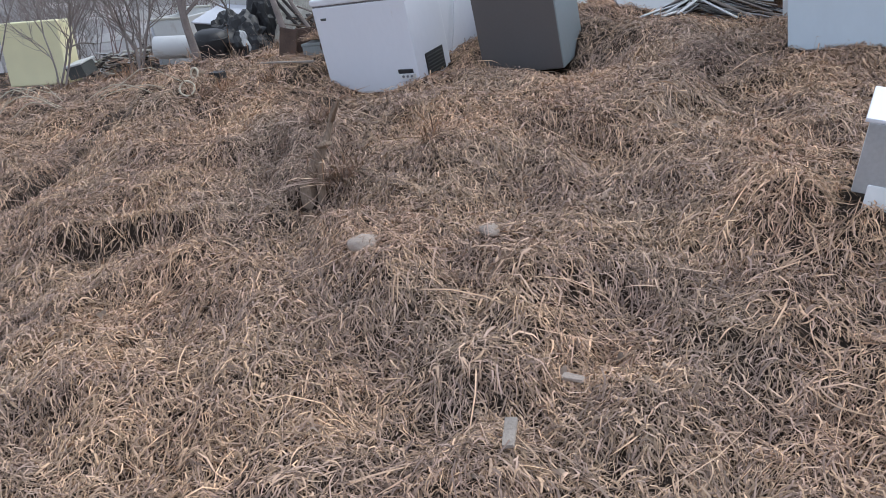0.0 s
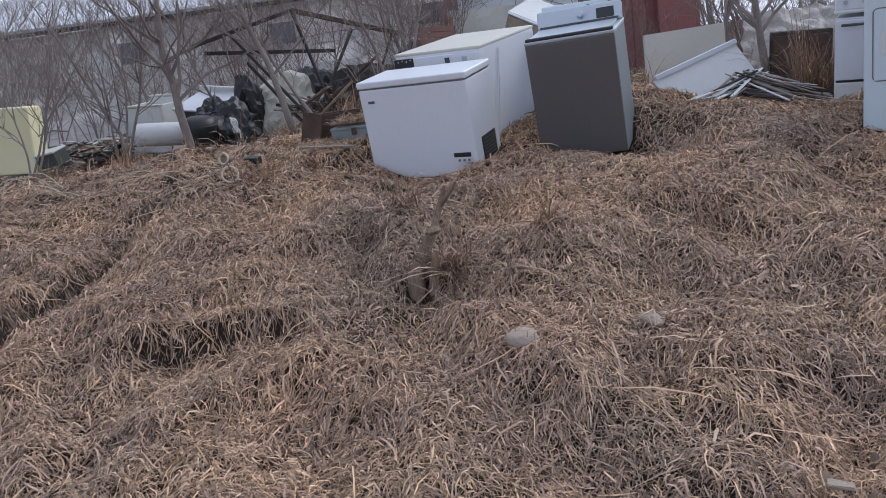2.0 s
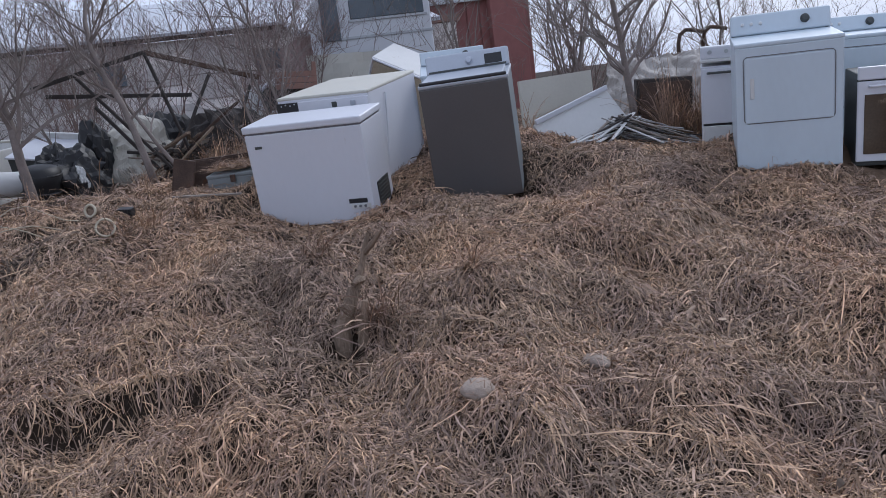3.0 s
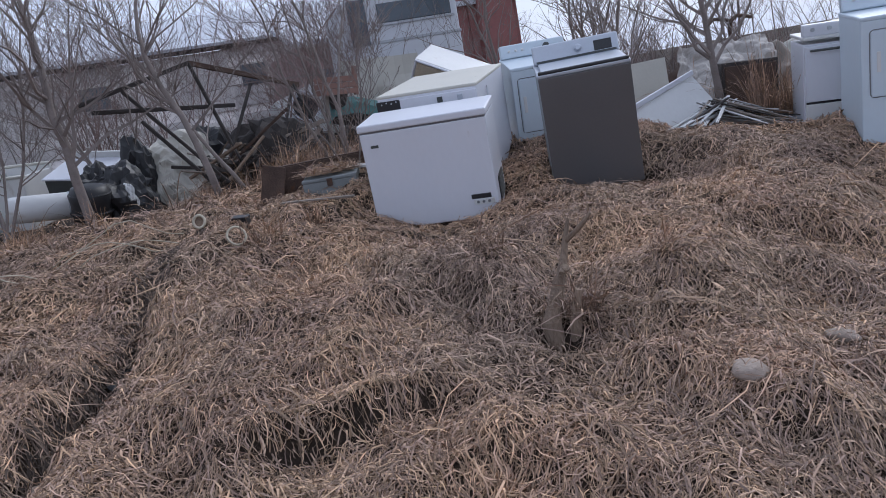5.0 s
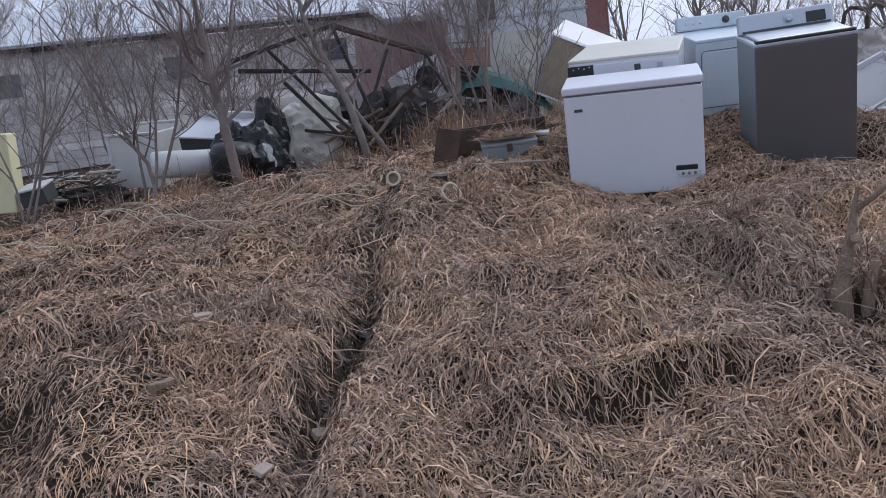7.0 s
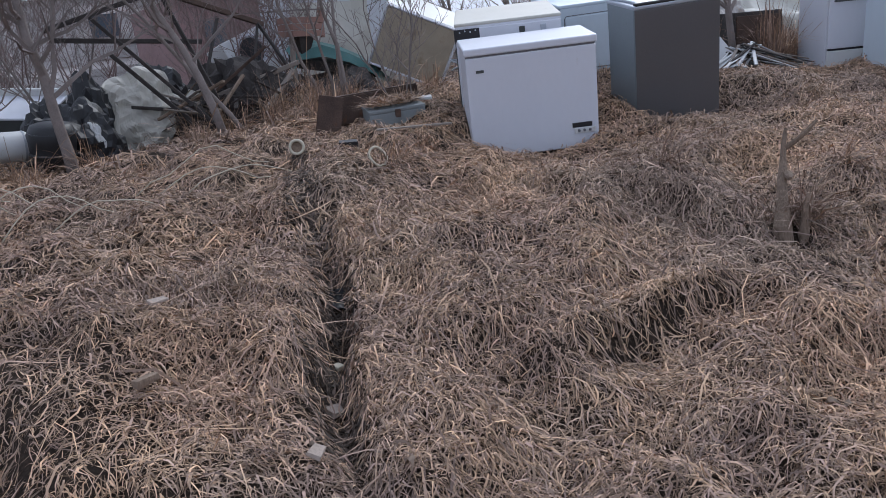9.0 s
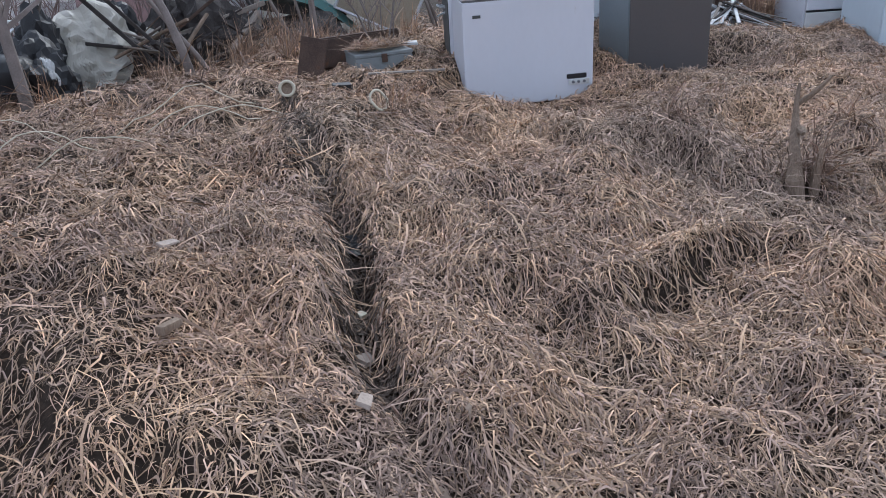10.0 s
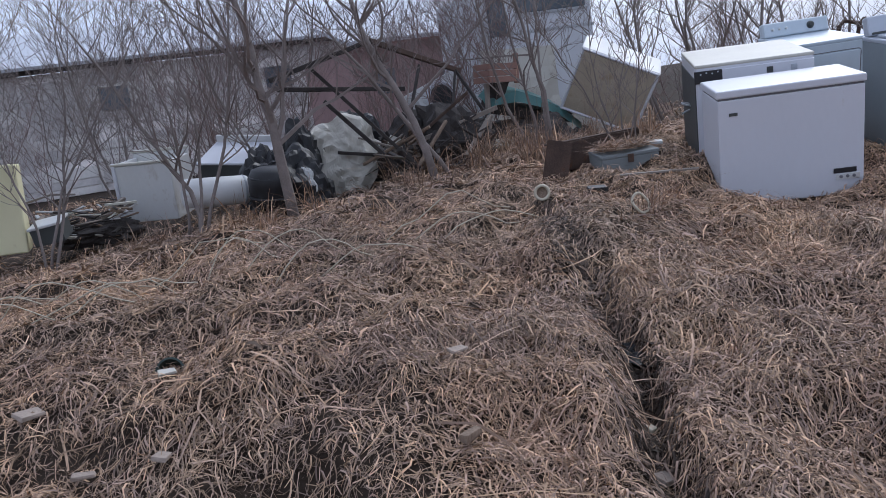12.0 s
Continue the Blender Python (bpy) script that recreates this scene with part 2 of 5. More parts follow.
WINDOW = material("dark_window", (0.09, 0.11, 0.13), 0.1, vary=0.2, bump=0)
BROWNGLASS = material("sooty_oven_glass", (0.07, 0.05, 0.035), 0.15, vary=0.4, bump=0, dirt=(0.2, 0.15, 0.1), dirt_amount=0.4)
BRICKISH = material("reddish_painted_wood", (0.25, 0.14, 0.11), 0.8, vary=0.25, bump=0.3)


# ---- mesh helpers ----
def thing(name, m, label, category, group="", kind=""):
    e = new(name)
    e.matrix_world = m
    return tagged(e, label, category, group, kind)


def link(name, bm, mat, parent=None, label="", smooth_faces=False):
    me = bpy.data.meshes.new(name)
    bm.normal_update()
    bm.to_mesh(me)
    bm.free()
    me.materials.append(mat)
    if smooth_faces:
        me.polygons.foreach_set("use_smooth", [True] * len(me.polygons))
    ob = new(name, me)
    if parent:
        ob.parent = parent
    if label:
        ob["label"] = label
    return ob


def part(name, bm, mat, parent, label="", smooth_faces=False):
    return link(name, bm, mat, parent, label, smooth_faces)


def block(sx, sy, sz, x=0.0, y=0.0, z=0.0, bev=0.008, m=None, bm=None, seg=2):
    """A bevelled box, centred in x and y, standing on z."""
    out = bm or bmesh.new()
    t = bmesh.new()
    bmesh.ops.create_cube(t, size=1.0)
    bmesh.ops.transform(t, matrix=(m or Matrix()) @ Matrix.Translation((x, y, z + sz / 2)) @ Matrix.Diagonal((sx, sy, sz, 1)), verts=t.verts)
    if bev:
        bmesh.ops.bevel(t, geom=t.edges[:], offset=min(bev, 0.45 * min(sx, sy, sz)), segments=seg, profile=0.6, affect="EDGES")
    if not bm:
        out.free()
        return t
    merge(out, t)
    return out


def merge(out, t):
    me = bpy.data.meshes.new("tmp")
    t.to_mesh(me)
    t.free()
    out.from_mesh(me)
    bpy.data.meshes.remove(me)


def lathe(profile, n=24, m=None):
    """Turns (radius, z) pairs round z."""
    bm = bmesh.new()
    rings = []
    for r, z in profile:
        rings.append([bm.verts.new((r * math.cos(2 * math.pi * i / n), r * math.sin(2 * math.pi * i / n), z)) for i in range(n)])
    for a, b in zip(rings, rings[1:]):
        for i in range(n):
            bm.faces.new((a[i], a[(i + 1) % n], b[(i + 1) % n], b[i]))
    bm.faces.new(rings[0][::-1])
    bm.faces.new(rings[-1])
    if m:
        bmesh.ops.transform(bm, matrix=m, verts=bm.verts)
    return bm


def tube(points, radii, n=6, bm=None, closed=False):
    """A tube along points; radii one number or one per point."""
    bm = bm or bmesh.new()
    pts = [Vector(p) for p in points]
    if not hasattr(radii, "__len__"):
        radii = [radii] * len(pts)
    rings = []
    side = None
    for i, p in enumerate(pts):
        if closed:
            d = pts[(i + 1) % len(pts)] - pts[i - 1]
        else:
            d = pts[min(i + 1, len(pts) - 1)] - pts[max(i - 1, 0)]
        d.normalize()
        if side is None:
            side = d.orthogonal().normalized()
        side = (side - d * side.dot(d)).normalized()
        up = d.cross(side)
        rings.append([bm.verts.new(p + (side * math.cos(2 * math.pi * k / n) + up * math.sin(2 * math.pi * k / n)) * radii[i]) for k in range(n)])
    pairs = list(zip(rings, rings[1:])) + ([(rings[-1], rings[0])] if closed else [])
    for a, b in pairs:
        for k in range(n):
            bm.faces.new((a[k], a[(k + 1) % n], b[(k + 1) % n], b[k]))
    if not closed:
        bm.faces.new(rings[0][::-1])
        bm.faces.new(rings[-1])
    return bm


def rounded_outline(w, h, r, n=6):
    pts = []
    for cx, cz, a in ((w / 2 - r, h / 2 - r, 0), (-w / 2 + r, h / 2 - r, 90), (-w / 2 + r, -h / 2 + r, 180), (w / 2 - r, -h / 2 + r, 270)):
        for k in range(n + 1):
            t = radians(a + 90 * k / n)
            pts.append((cx + r * math.cos(t), 0, cz + r * math.sin(t)))
    return pts


def bar(a, b, w, h, mat, name, parent=None, label="", bev=0.006):
    """A squared beam from a to b."""
    a, b = Vector(a), Vector(b)
    d = b - a
    m = Matrix.Translation(a) @ d.to_track_quat("Z", "Y").to_matrix().to_4x4()
    return link(name, block(w, h, d.length, bev=bev, m=m, seg=1), mat, parent, label)


# ---- ground sheet ----
def axis(lo, hi, step, far):
    core = list(np.arange(lo, hi + step / 2, step))
    left, right, d = [], [], step
    a, b = lo, hi
    while a > -far:
        d *= 1.25
        a -= d
        b += d
        left.append(a)
        right.append(b)
    return np.array(left[::-1] + core + right)


def make_ground():
    xs, ys = axis(-8, 4.5, 0.05, 900), axis(1.2, 11.5, 0.05, 900)
    X, Y = np.meshgrid(xs, ys)
    Z = ground(X, Y)
    co = np.stack([X, Y, Z], -1).reshape(-1, 3)
    nx, ny = len(xs), len(ys)
    i = (np.arange(ny - 1)[:, None] * nx + np.arange(nx - 1)[None]).ravel()
    f = np.stack([i, i + 1, i + nx + 1, i + nx], 1)
    me = bpy.data.meshes.new("ground")
    me.vertices.add(len(co))
    me.vertices.foreach_set("co", co.ravel().astype(np.float32))
    me.loops.add(f.size)
    me.loops.foreach_set("vertex_index", f.ravel().astype(np.int32))
    me.polygons.add(len(f))
    me.polygons.foreach_set("loop_start", np.arange(0, f.size, 4, dtype=np.int32))
    me.polygons.foreach_set("use_smooth", np.ones(len(f), bool))
    me.update()
    me.validate()
    # shade-dark soil under the dense blades, lighter brown thatch outside them
    me.materials.append(SHADED_SOIL)
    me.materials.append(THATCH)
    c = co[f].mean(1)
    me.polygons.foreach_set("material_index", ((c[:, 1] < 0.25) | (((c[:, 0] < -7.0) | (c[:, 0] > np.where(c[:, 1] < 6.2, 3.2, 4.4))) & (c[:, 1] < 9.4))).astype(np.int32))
    tagged(new("ground", me), "sloping brown earth under matted dead grass", "ground", kind="structure")


make_ground()


# ---- dead grass ----
FOOTPRINTS = []


def blades_mesh(name, base, mid, tip, width, mat):
    """Each blade: a bent strip of three pieces that narrows to its tip."""
    n = len(base)
    d = tip - base
    side = np.stack([-d[:, 1], d[:, 0], np.random.RandomState(3).normal(0, 0.5, n) * np.hypot(d[:, 0], d[:, 1])], 1)
    side /= np.linalg.norm(side, axis=1)[:, None] + 1e-9
    w = width[:, None] * side / 2


    def along(s):
        return base * ((1 - s) * (1 - 2 * s)) + mid * (4 * s * (1 - s)) + tip * (s * (2 * s - 1))

    p, q = along(0.36), along(0.7)
    co = np.stack([base - w * 0.75, base + w * 0.75, p - w, p + w, q - w * 0.85, q + w * 0.85, tip], 1).reshape(-1, 3)
    o = 7 * np.arange(n)[:, None]
    loops = np.concatenate([o + np.array([[0, 1, 3, 2]]), o + np.array([[2, 3, 5, 4]]), o + np.array([[4, 5, 6]])], 1).ravel()
    starts = (11 * np.arange(n)[:, None] + np.array([[0, 4, 8]])).ravel()
    me = bpy.data.meshes.new(name)
    me.vertices.add(len(co))
    me.vertices.foreach_set("co", co.ravel().astype(np.float32))
    me.loops.add(len(loops))
    me.loops.foreach_set("vertex_index", loops.astype(np.int32))
    me.polygons.add(3 * n)
    me.polygons.foreach_set("loop_start", starts.astype(np.int32))
    me.update()
    me.validate()
    me.materials.append(mat)
    return me


def clump(name, x, y, z, rx, ry, n, ln, lean, seed, label, rise=0.9, mat=None):
    """A tuft of blades on one spot; rise: 1 upright, 0 flat."""
    r = np.random.RandomState(seed)
    a, q = r.uniform(0, 2 * math.pi, n), np.sqrt(r.rand(n))
    bx, by = x + rx * q * np.cos(a), y + ry * q * np.sin(a)
    d = r.uniform(0, 2 * math.pi, n)
    el = np.clip(r.normal(rise, 0.25, n), 0.02, 1.0) * math.pi / 2
    l1 = ln * r.gamma(6, 1 / 6, n)
    dx, dy = np.cos(d) * np.cos(el) + lean[0], np.sin(d) * np.cos(el) + lean[1]
    bz = np.full(n, z) + r.uniform(0, 0.03, n)
    mid = np.stack([bx + 0.5 * l1 * dx, by + 0.5 * l1 * dy, bz + 0.55 * l1 * np.sin(el)], 1)
    tip = np.stack([bx + l1 * dx * 1.15, by + l1 * dy * 1.15, bz + l1 * np.sin(el) * r.uniform(0.5, 1.0, n)], 1)
    ob = new(name, blades_mesh(name, np.stack([bx, by, bz], 1), mid, tip, 0.005 * r.gamma(7, 1 / 7, n), mat or STRAW))
    return tagged(ob, label, "dry grass", "tufts of dry grass", kind="stuff")


def grass(count, x0, x1, y0, y1, seed, length, width, lift, keep=None):
    r = np.random.RandomState(seed)
    x, y = r.uniform(x0, x1, count), r.uniform(y0, y1, count)
    ok = np.ones(count, bool)
    for cx, cy, yaw, w, d in FOOTPRINTS:
        c, s = math.cos(radians(yaw)), math.sin(radians(yaw))
        u, v = (x - cx) * c + (y - cy) * s, -(x - cx) * s + (y - cy) * c
        ok &= ~((abs(u) < w / 2 + 0.01) & (abs(v) < d / 2 + 0.01))
    dd = ditch_depth(x, y)
    ok &= r.rand(count) > np.clip(dd / 0.25, 0, 0.68)
    ed, ea = turf_edge(x, y)
    ok &= ~((ed > -0.13) & (ed < -0.02) & (ea > 0.02) & (ea < 0.98) & (r.rand(count) < 0.5))
    ok &= np.hypot(x + 1.05, y - 4.88) > 0.13
    if keep is not None:
        ok &= keep(x, y, r)
    x, y, dd = x[ok], y[ok], dd[ok]
    n = len(x)
    e = 0.06
    gx, gy = (ground(x + e, y) - ground(x - e, y)) / (2 * e), (ground(x, y + e) - ground(x, y - e)) / (2 * e)
    flow = 2 * math.pi * (1.5 * vnoise(x, y, 0.4, 5) + 1.2 * vnoise(x, y, 0.11, 6))
    vx, vy = np.cos(flow) - 0.4 * gx, np.sin(flow) - 0.4 * gy
    ang = np.arctan2(vy, vx) + r.normal(0, 0.75, n)
    loose = r.rand(n) < 0.5
    ang = np.where(loose, r.uniform(0, 2 * math.pi, n), ang)
    ln = length * r.gamma(5, 1 / 5, n)
    up = lift * r.gamma(1.6, 0.6, n)
    z0 = ground(x, y) + r.uniform(0, 0.02, n)
    curl = r.normal(0, 1.1, n)
    mx, my = x + 0.5 * ln * np.cos(ang), y + 0.5 * ln * np.sin(ang)
    tx, ty = mx + 0.5 * ln * np.cos(ang + curl), my + 0.5 * ln * np.sin(ang + curl)
    mz = np.maximum(ground(mx, my), z0 - 0.06) + up + 0.006
    tz = np.maximum(ground(tx, ty) + 0.004 + np.where(r.rand(n) < 0.12, 1.4, 0.35) * up * r.rand(n), z0 - ln * 0.7)
    wd = width * r.gamma(7, 1 / 7, n)
    # few blades lie across the ditch
    cross = np.maximum(ditch_depth(mx, my), ditch_depth(tx, ty)) > 0.13
    k = ~(cross & (r.rand(n) < 0.5))
    x, y, z0, mx, my, mz, tx, ty, tz, wd = (q[k] for q in (x, y, z0, mx, my, mz, tx, ty, tz, wd))
    return np.stack([x, y, z0], 1), np.stack([mx, my, mz], 1), np.stack([tx, ty, tz], 1), wd


# ---- the appliances on the slope ----
def chest_freezer():
    w, d, h = 1.035, 0.56, 0.80
    t = thing("chest_freezer", pose(-0.607, 7.573, 0.704, 7.7, 0.8, -31.6), "white chest freezer with closed lid standing in dead grass", "freezer")
    FOOTPRINTS.append((-0.607, 7.573, -31.6, w, d))
    part("body", block(w - 0.012, d - 0.012, h + 0.008, z=-0.08, bev=0.012), ENAMEL, t)
    part("gasket", block(w - 0.028, d - 0.028, 0.05, z=h - 0.09, bev=0.004), RUBBER, t, "grey rubber gasket")
    part("lid", block(w + 0.006, d + 0.008, 0.058, z=h - 0.058, bev=0.016, seg=3), ENAMEL, t)
    part("badge", block(0.062, 0.006, 0.022, -w / 2 + 0.115, -d / 2 + 0.003, h - 0.19, bev=0.002), DARKGREY, t, "small dark maker's badge")
    part("vent_cutout", block(0.16, 0.012, 0.038, w / 2 - 0.14, -d / 2 + 0.004, 0.085, bev=0.004), BLACK, t, "black torn vent slot")
    part("vent_plate", block(0.17, 0.01, 0.045, w / 2 - 0.12, -d / 2 + 0.002, 0.035, bev=0.004), ENAMEL_OLD, t)
    for k in range(3):
        part("vent_knob", lathe([(0.012, 0), (0.012, 0.01), (0.008, 0.014)], 10, pose(w / 2 - 0.17 + 0.045 * k, -d / 2 - 0.002, 0.06, 90)), RUBBER, t)
    part("compressor_opening", block(0.012, 0.3, 0.21, w / 2 - 0.004, 0.02, 0.0, bev=0.004), BLACK, t, "black louvred compressor opening")
    for k in range(6):
        part("louvre", block(0.012, 0.28, 0.008, w / 2 + 0.002, 0.02, 0.025 + 0.03 * k, bev=0.002), DARKGREY, t)
    for sx in (-0.3, 0.3):
        part("hinge", block(0.07, 0.025, 0.09, sx, d / 2 + 0.006, h - 0.12, bev=0.006), GALV, t)


def laundry_machine(name, m, w, d, h, body, side, label, category, top_load=False, console_h=0.14, door=True, buttons=3, dark_top=False):
    t = thing(name, m, label, category)
    part("body", block(w - 0.006, d - 0.02, h + 0.045, y=0.008, z=-0.06, bev=0.015), side, t)
    part("front_panel", block(w - 0.008, 0.014, h + 0.02, y=-d / 2 + 0.006, z=-0.05, bev=0.006), body, t)
    part("top", block(w + 0.004, d, 0.035, z=h - 0.03, bev=0.014, seg=3), body if not top_load else SILVER, t)
    if top_load:
        part("lid", block(w - 0.07, d - 0.2, 0.022, y=-0.08, z=h + 0.006, bev=0.01), SILVER, t, "silver-grey lid")
        part("lid_rim", block(w - 0.02, 0.05, 0.03, y=-d / 2 + 0.026, z=h - 0.004, bev=0.012), BLACK, t)
    # console that leans back
    cm = Matrix.Translation((0, d / 2 - 0.075, h)) @ pose(0, 0, 0, -18)
    cons = part("console", block(w - 0.01, 0.09, console_h, bev=0.02, seg=3, m=cm), SILVER if top_load else body, t)
    if top_load:
        part("display", block(0.15, 0.008, 0.085, w / 2 - 0.14, -0.046, 0.03, bev=0.003, m=cm), GLOSS_BLACK, cons, "dark display window")
        part("panel_strip", block(w - 0.06, 0.005, 0.018, 0, -0.046, 0.008, bev=0.002, m=cm), DARKGREY, cons)
        kx = 0.02
    else:
        kx = w / 2 - 0.2
        for k in range(buttons):
            part("button", lathe([(0.014, 0), (0.014, 0.012), (0.01, 0.018)], 12, cm @ pose(-w / 2 + 0.1 + 0.07 * k, -0.045, console_h * 0.5, 90)), ENAMEL_OLD, cons)
    part("knob", lathe([(0.036, 0), (0.036, 0.01), (0.028, 0.014), (0.025, 0.036), (0.02, 0.04)], 20, cm @ pose(kx, -0.044, console_h * 0.5, 90)), SILVER if top_load else DARKGREY, cons, "round control knob")
    if door and not top_load:
        o = rounded_outline(w * 0.84, h * 0.55, 0.035)
        dm = Matrix.Translation((0, -d / 2 - 0.002, h * 0.62))
        part("door_seam", tube([dm @ Vector(p) for p in o], 0.005, 4, closed=True), RUBBER, t)
        dr = part("door", block(w * 0.84 - 0.014, 0.016, h * 0.55 - 0.014, y=-d / 2, z=h * 0.34 + 0.007, bev=0.007), body, t)
        part("handle", block(0.03, 0.01, 0.16, -w * 0.34, -d / 2 - 0.008, h * 0.55, bev=0.005), ENAMEL_OLD, dr)
    for sx in (-1, 1):
        for sy in (-1, 1):
            part("foot", lathe([(0.02, -0.05), (0.02, -0.015), (0.012, -0.012), (0.012, 0.0)], 10, Matrix.Translation((sx * (w / 2 - 0.06), sy * (d / 2 - 0.06), -0.02))), BLACK, t)
    loc = m.translation
    FOOTPRINTS.append((loc.x, loc.y, math.degrees(m.to_euler().z), w, d))
    return t


def stove():
    m = pose(*STOVE)
    w, d, h = 0.6, 0.7, 0.8
    t = thing("kitchen_stove", m, "white kitchen stove with dark gap above drawer", "stove")
    FOOTPRINTS.append((m.translation.x, m.translation.y, STOVE[5], w, d))
    part("body", block(w, d - 0.03, h - 0.03, y=0.015, z=-0.04, bev=0.01), ENAMEL, t)
    part("cooktop", block(w + 0.01, d, 0.03, z=h - 0.035, bev=0.01), ENAMEL_OLD, t)
    part("oven_door", block(w - 0.02, 0.03, h * 0.62, y=-d / 2 + 0.005, z=h * 0.27, bev=0.008), ENAMEL, t)
    part("drawer", block(w - 0.02, 0.03, h * 0.23, y=-d / 2 + 0.005, z=0.01, bev=0.008), ENAMEL_OLD, t)
    part("drawer_gap", block(w - 0.03, 0.02, 0.02, y=-d / 2 + 0.008, z=h * 0.245, bev=0.002), BLACK, t)
    part("door_handle", tube([(-w * 0.4, -d / 2 - 0.005, h * 0.84), (-w * 0.4, -d / 2 - 0.05, h * 0.845), (w * 0.4, -d / 2 - 0.05, h * 0.845), (w * 0.4, -d / 2 - 0.005, h * 0.84)], 0.011, 8), DARKGREY, t)
    back = part("control_panel", block(w, 0.1, 0.11, y=-d / 2 + 0.06, z=h - 0.005, bev=0.012), ENAMEL, t)
    for k in range(4):
        part("dial", lathe([(0.02, 0), (0.018, 0.02)], 12, pose(-0.22 + 0.14 * k, -d / 2 + 0.012, h + 0.055, 90)), GALV, back)


def oven_door_unit():
    """The white wall oven with a sooty window, next to the dryer."""
    m = pose(3.66, 5.74, 0.6, 3, 2, -36)
    t = thing("wall_oven", m, "white framed oven with sooty brown glass window", "oven")
    FOOTPRINTS.append((3.66, 5.74, -36, 0.6, 0.6))
    part("body", block(0.6, 0.56, 0.72, y=0.02, z=-0.04, bev=0.01), DARKGREY, t)
    f = part("oven_door", block(0.6, 0.03, 0.62, y=-0.28, z=0.0, bev=0.01), ENAMEL, t)
    part("glass", block(0.5, 0.012, 0.46, y=-0.297, z=0.06, bev=0.01), BROWNGLASS, f)
    part("control_strip", block(0.6, 0.035, 0.1, y=-0.28, z=0.63, bev=0.01), ENAMEL, t)
    part("handle", tube([(-0.22, -0.3, 0.58), (-0.22, -0.34, 0.585), (0.22, -0.34, 0.585), (0.22, -0.3, 0.58)], 0.01, 8), ENAMEL, f)


def lying_cabinet():
    m = pose(-0.079, 8.453, 0.815, 6.6, 1.4, -36.6)
    w, d, h = 0.9, 1.2, 0.915
    t = thing("upright_freezer", m, "large white freezer lying on its back behind the chest freezer", "freezer")
    FOOTPRINTS.append((-0.079, 8.453, -36.6, w, d))
    part("body", block(w, d, h + 0.06, z=-0.08, bev=0.012), ENAMEL, t)
    part("back_panel", block(0.012, d - 0.02, h - 0.08, x=-w / 2 - 0.002, z=-0.03, bev=0.003), DARKGREY, t, "dark rusted side panel")
    part("top_panel", block(w + 0.01, d + 0.01, 0.03, z=h - 0.025, bev=0.012), SHEET, t, "grimy cream top panel")
    part("front_strip", block(w - 0.2, 0.02, 0.1, x=0.1, y=-d / 2 - 0.004, z=h - 0.145, bev=0.006), ENAMEL, t)
    s = part("switch_panel", block(0.22, 0.022, 0.1, x=-w / 2 + 0.1, y=-d / 2 - 0.004, z=h - 0.145, bev=0.005), BLACK, t, "black switch panel")
    for k in range(4):
        part("screw", lathe([(0.007, 0), (0.007, 0.006)], 8, pose(-w / 2 + 0.04 + 0.045 * k, -d / 2 - 0.014, h - 0.07 + 0.01 * (k % 2), 90)), GALV, s)
    for x in (0.12, 0.3):
        part("latch", block(0.05, 0.012, 0.05, x, -d / 2 - 0.014, h - 0.12, bev=0.006), SILVER if x > 0.2 else DARKGREY, t)
    part("cable", tube([(w / 2 + 0.012, -d * 0.2, h - 0.08), (w / 2 + 0.014, -d * 0.26, h * 0.6), (w / 2 + 0.03, -d * 0.36, h * 0.3), (w / 2 + 0.02, -d * 0.42, 0.06)], 0.007, 6), ENAMEL, t, "white hanging cable")
    part("hose", tube([(-w / 2 - 0.03 + 0.05 * math.cos(a), -0.1 + 0.06 * math.sin(a), 0.5 + 0.05 * math.sin(a * 0.5)) for a in np.linspace(0, 9, 30)], 0.008, 6), GALV, t, "coiled grey hose")


chest_freezer()
laundry_machine("washing_machine", pose(0.721, 7.298, 0.722, 8.1, -1, -26.3), 0.74, 0.64, 0.944, GREY_STEEL, GREY_SIDE, "dark grey top-load washing machine leaning back in the grass", "washing machine", top_load=True, console_h=0.16)
laundry_machine("clothes_dryer", pose(*DRYER), 0.78, 0.7, 0.95, ENAMEL_COOL, ENAMEL_COOL, "white clothes dryer with square front door on grass", "dryer", console_h=0.17)
laundry_machine("clothes_dryer", pose(1.1, 8.8, 0.8, 10, 0, -18), 0.69, 0.7, 0.98, ENAMEL_COOL, ENAMEL_COOL, "white clothes dryer standing behind the grey washing machine", "dryer")
laundry_machine("clothes_dryer", pose(4.1, 6.55, 0.66, 3, 2, -36), 0.69, 0.7, 0.92, ENAMEL_COOL, ENAMEL_COOL, "white clothes dryer behind the sooty oven", "dryer")
stove()
oven_door_unit()
lying_cabinet()


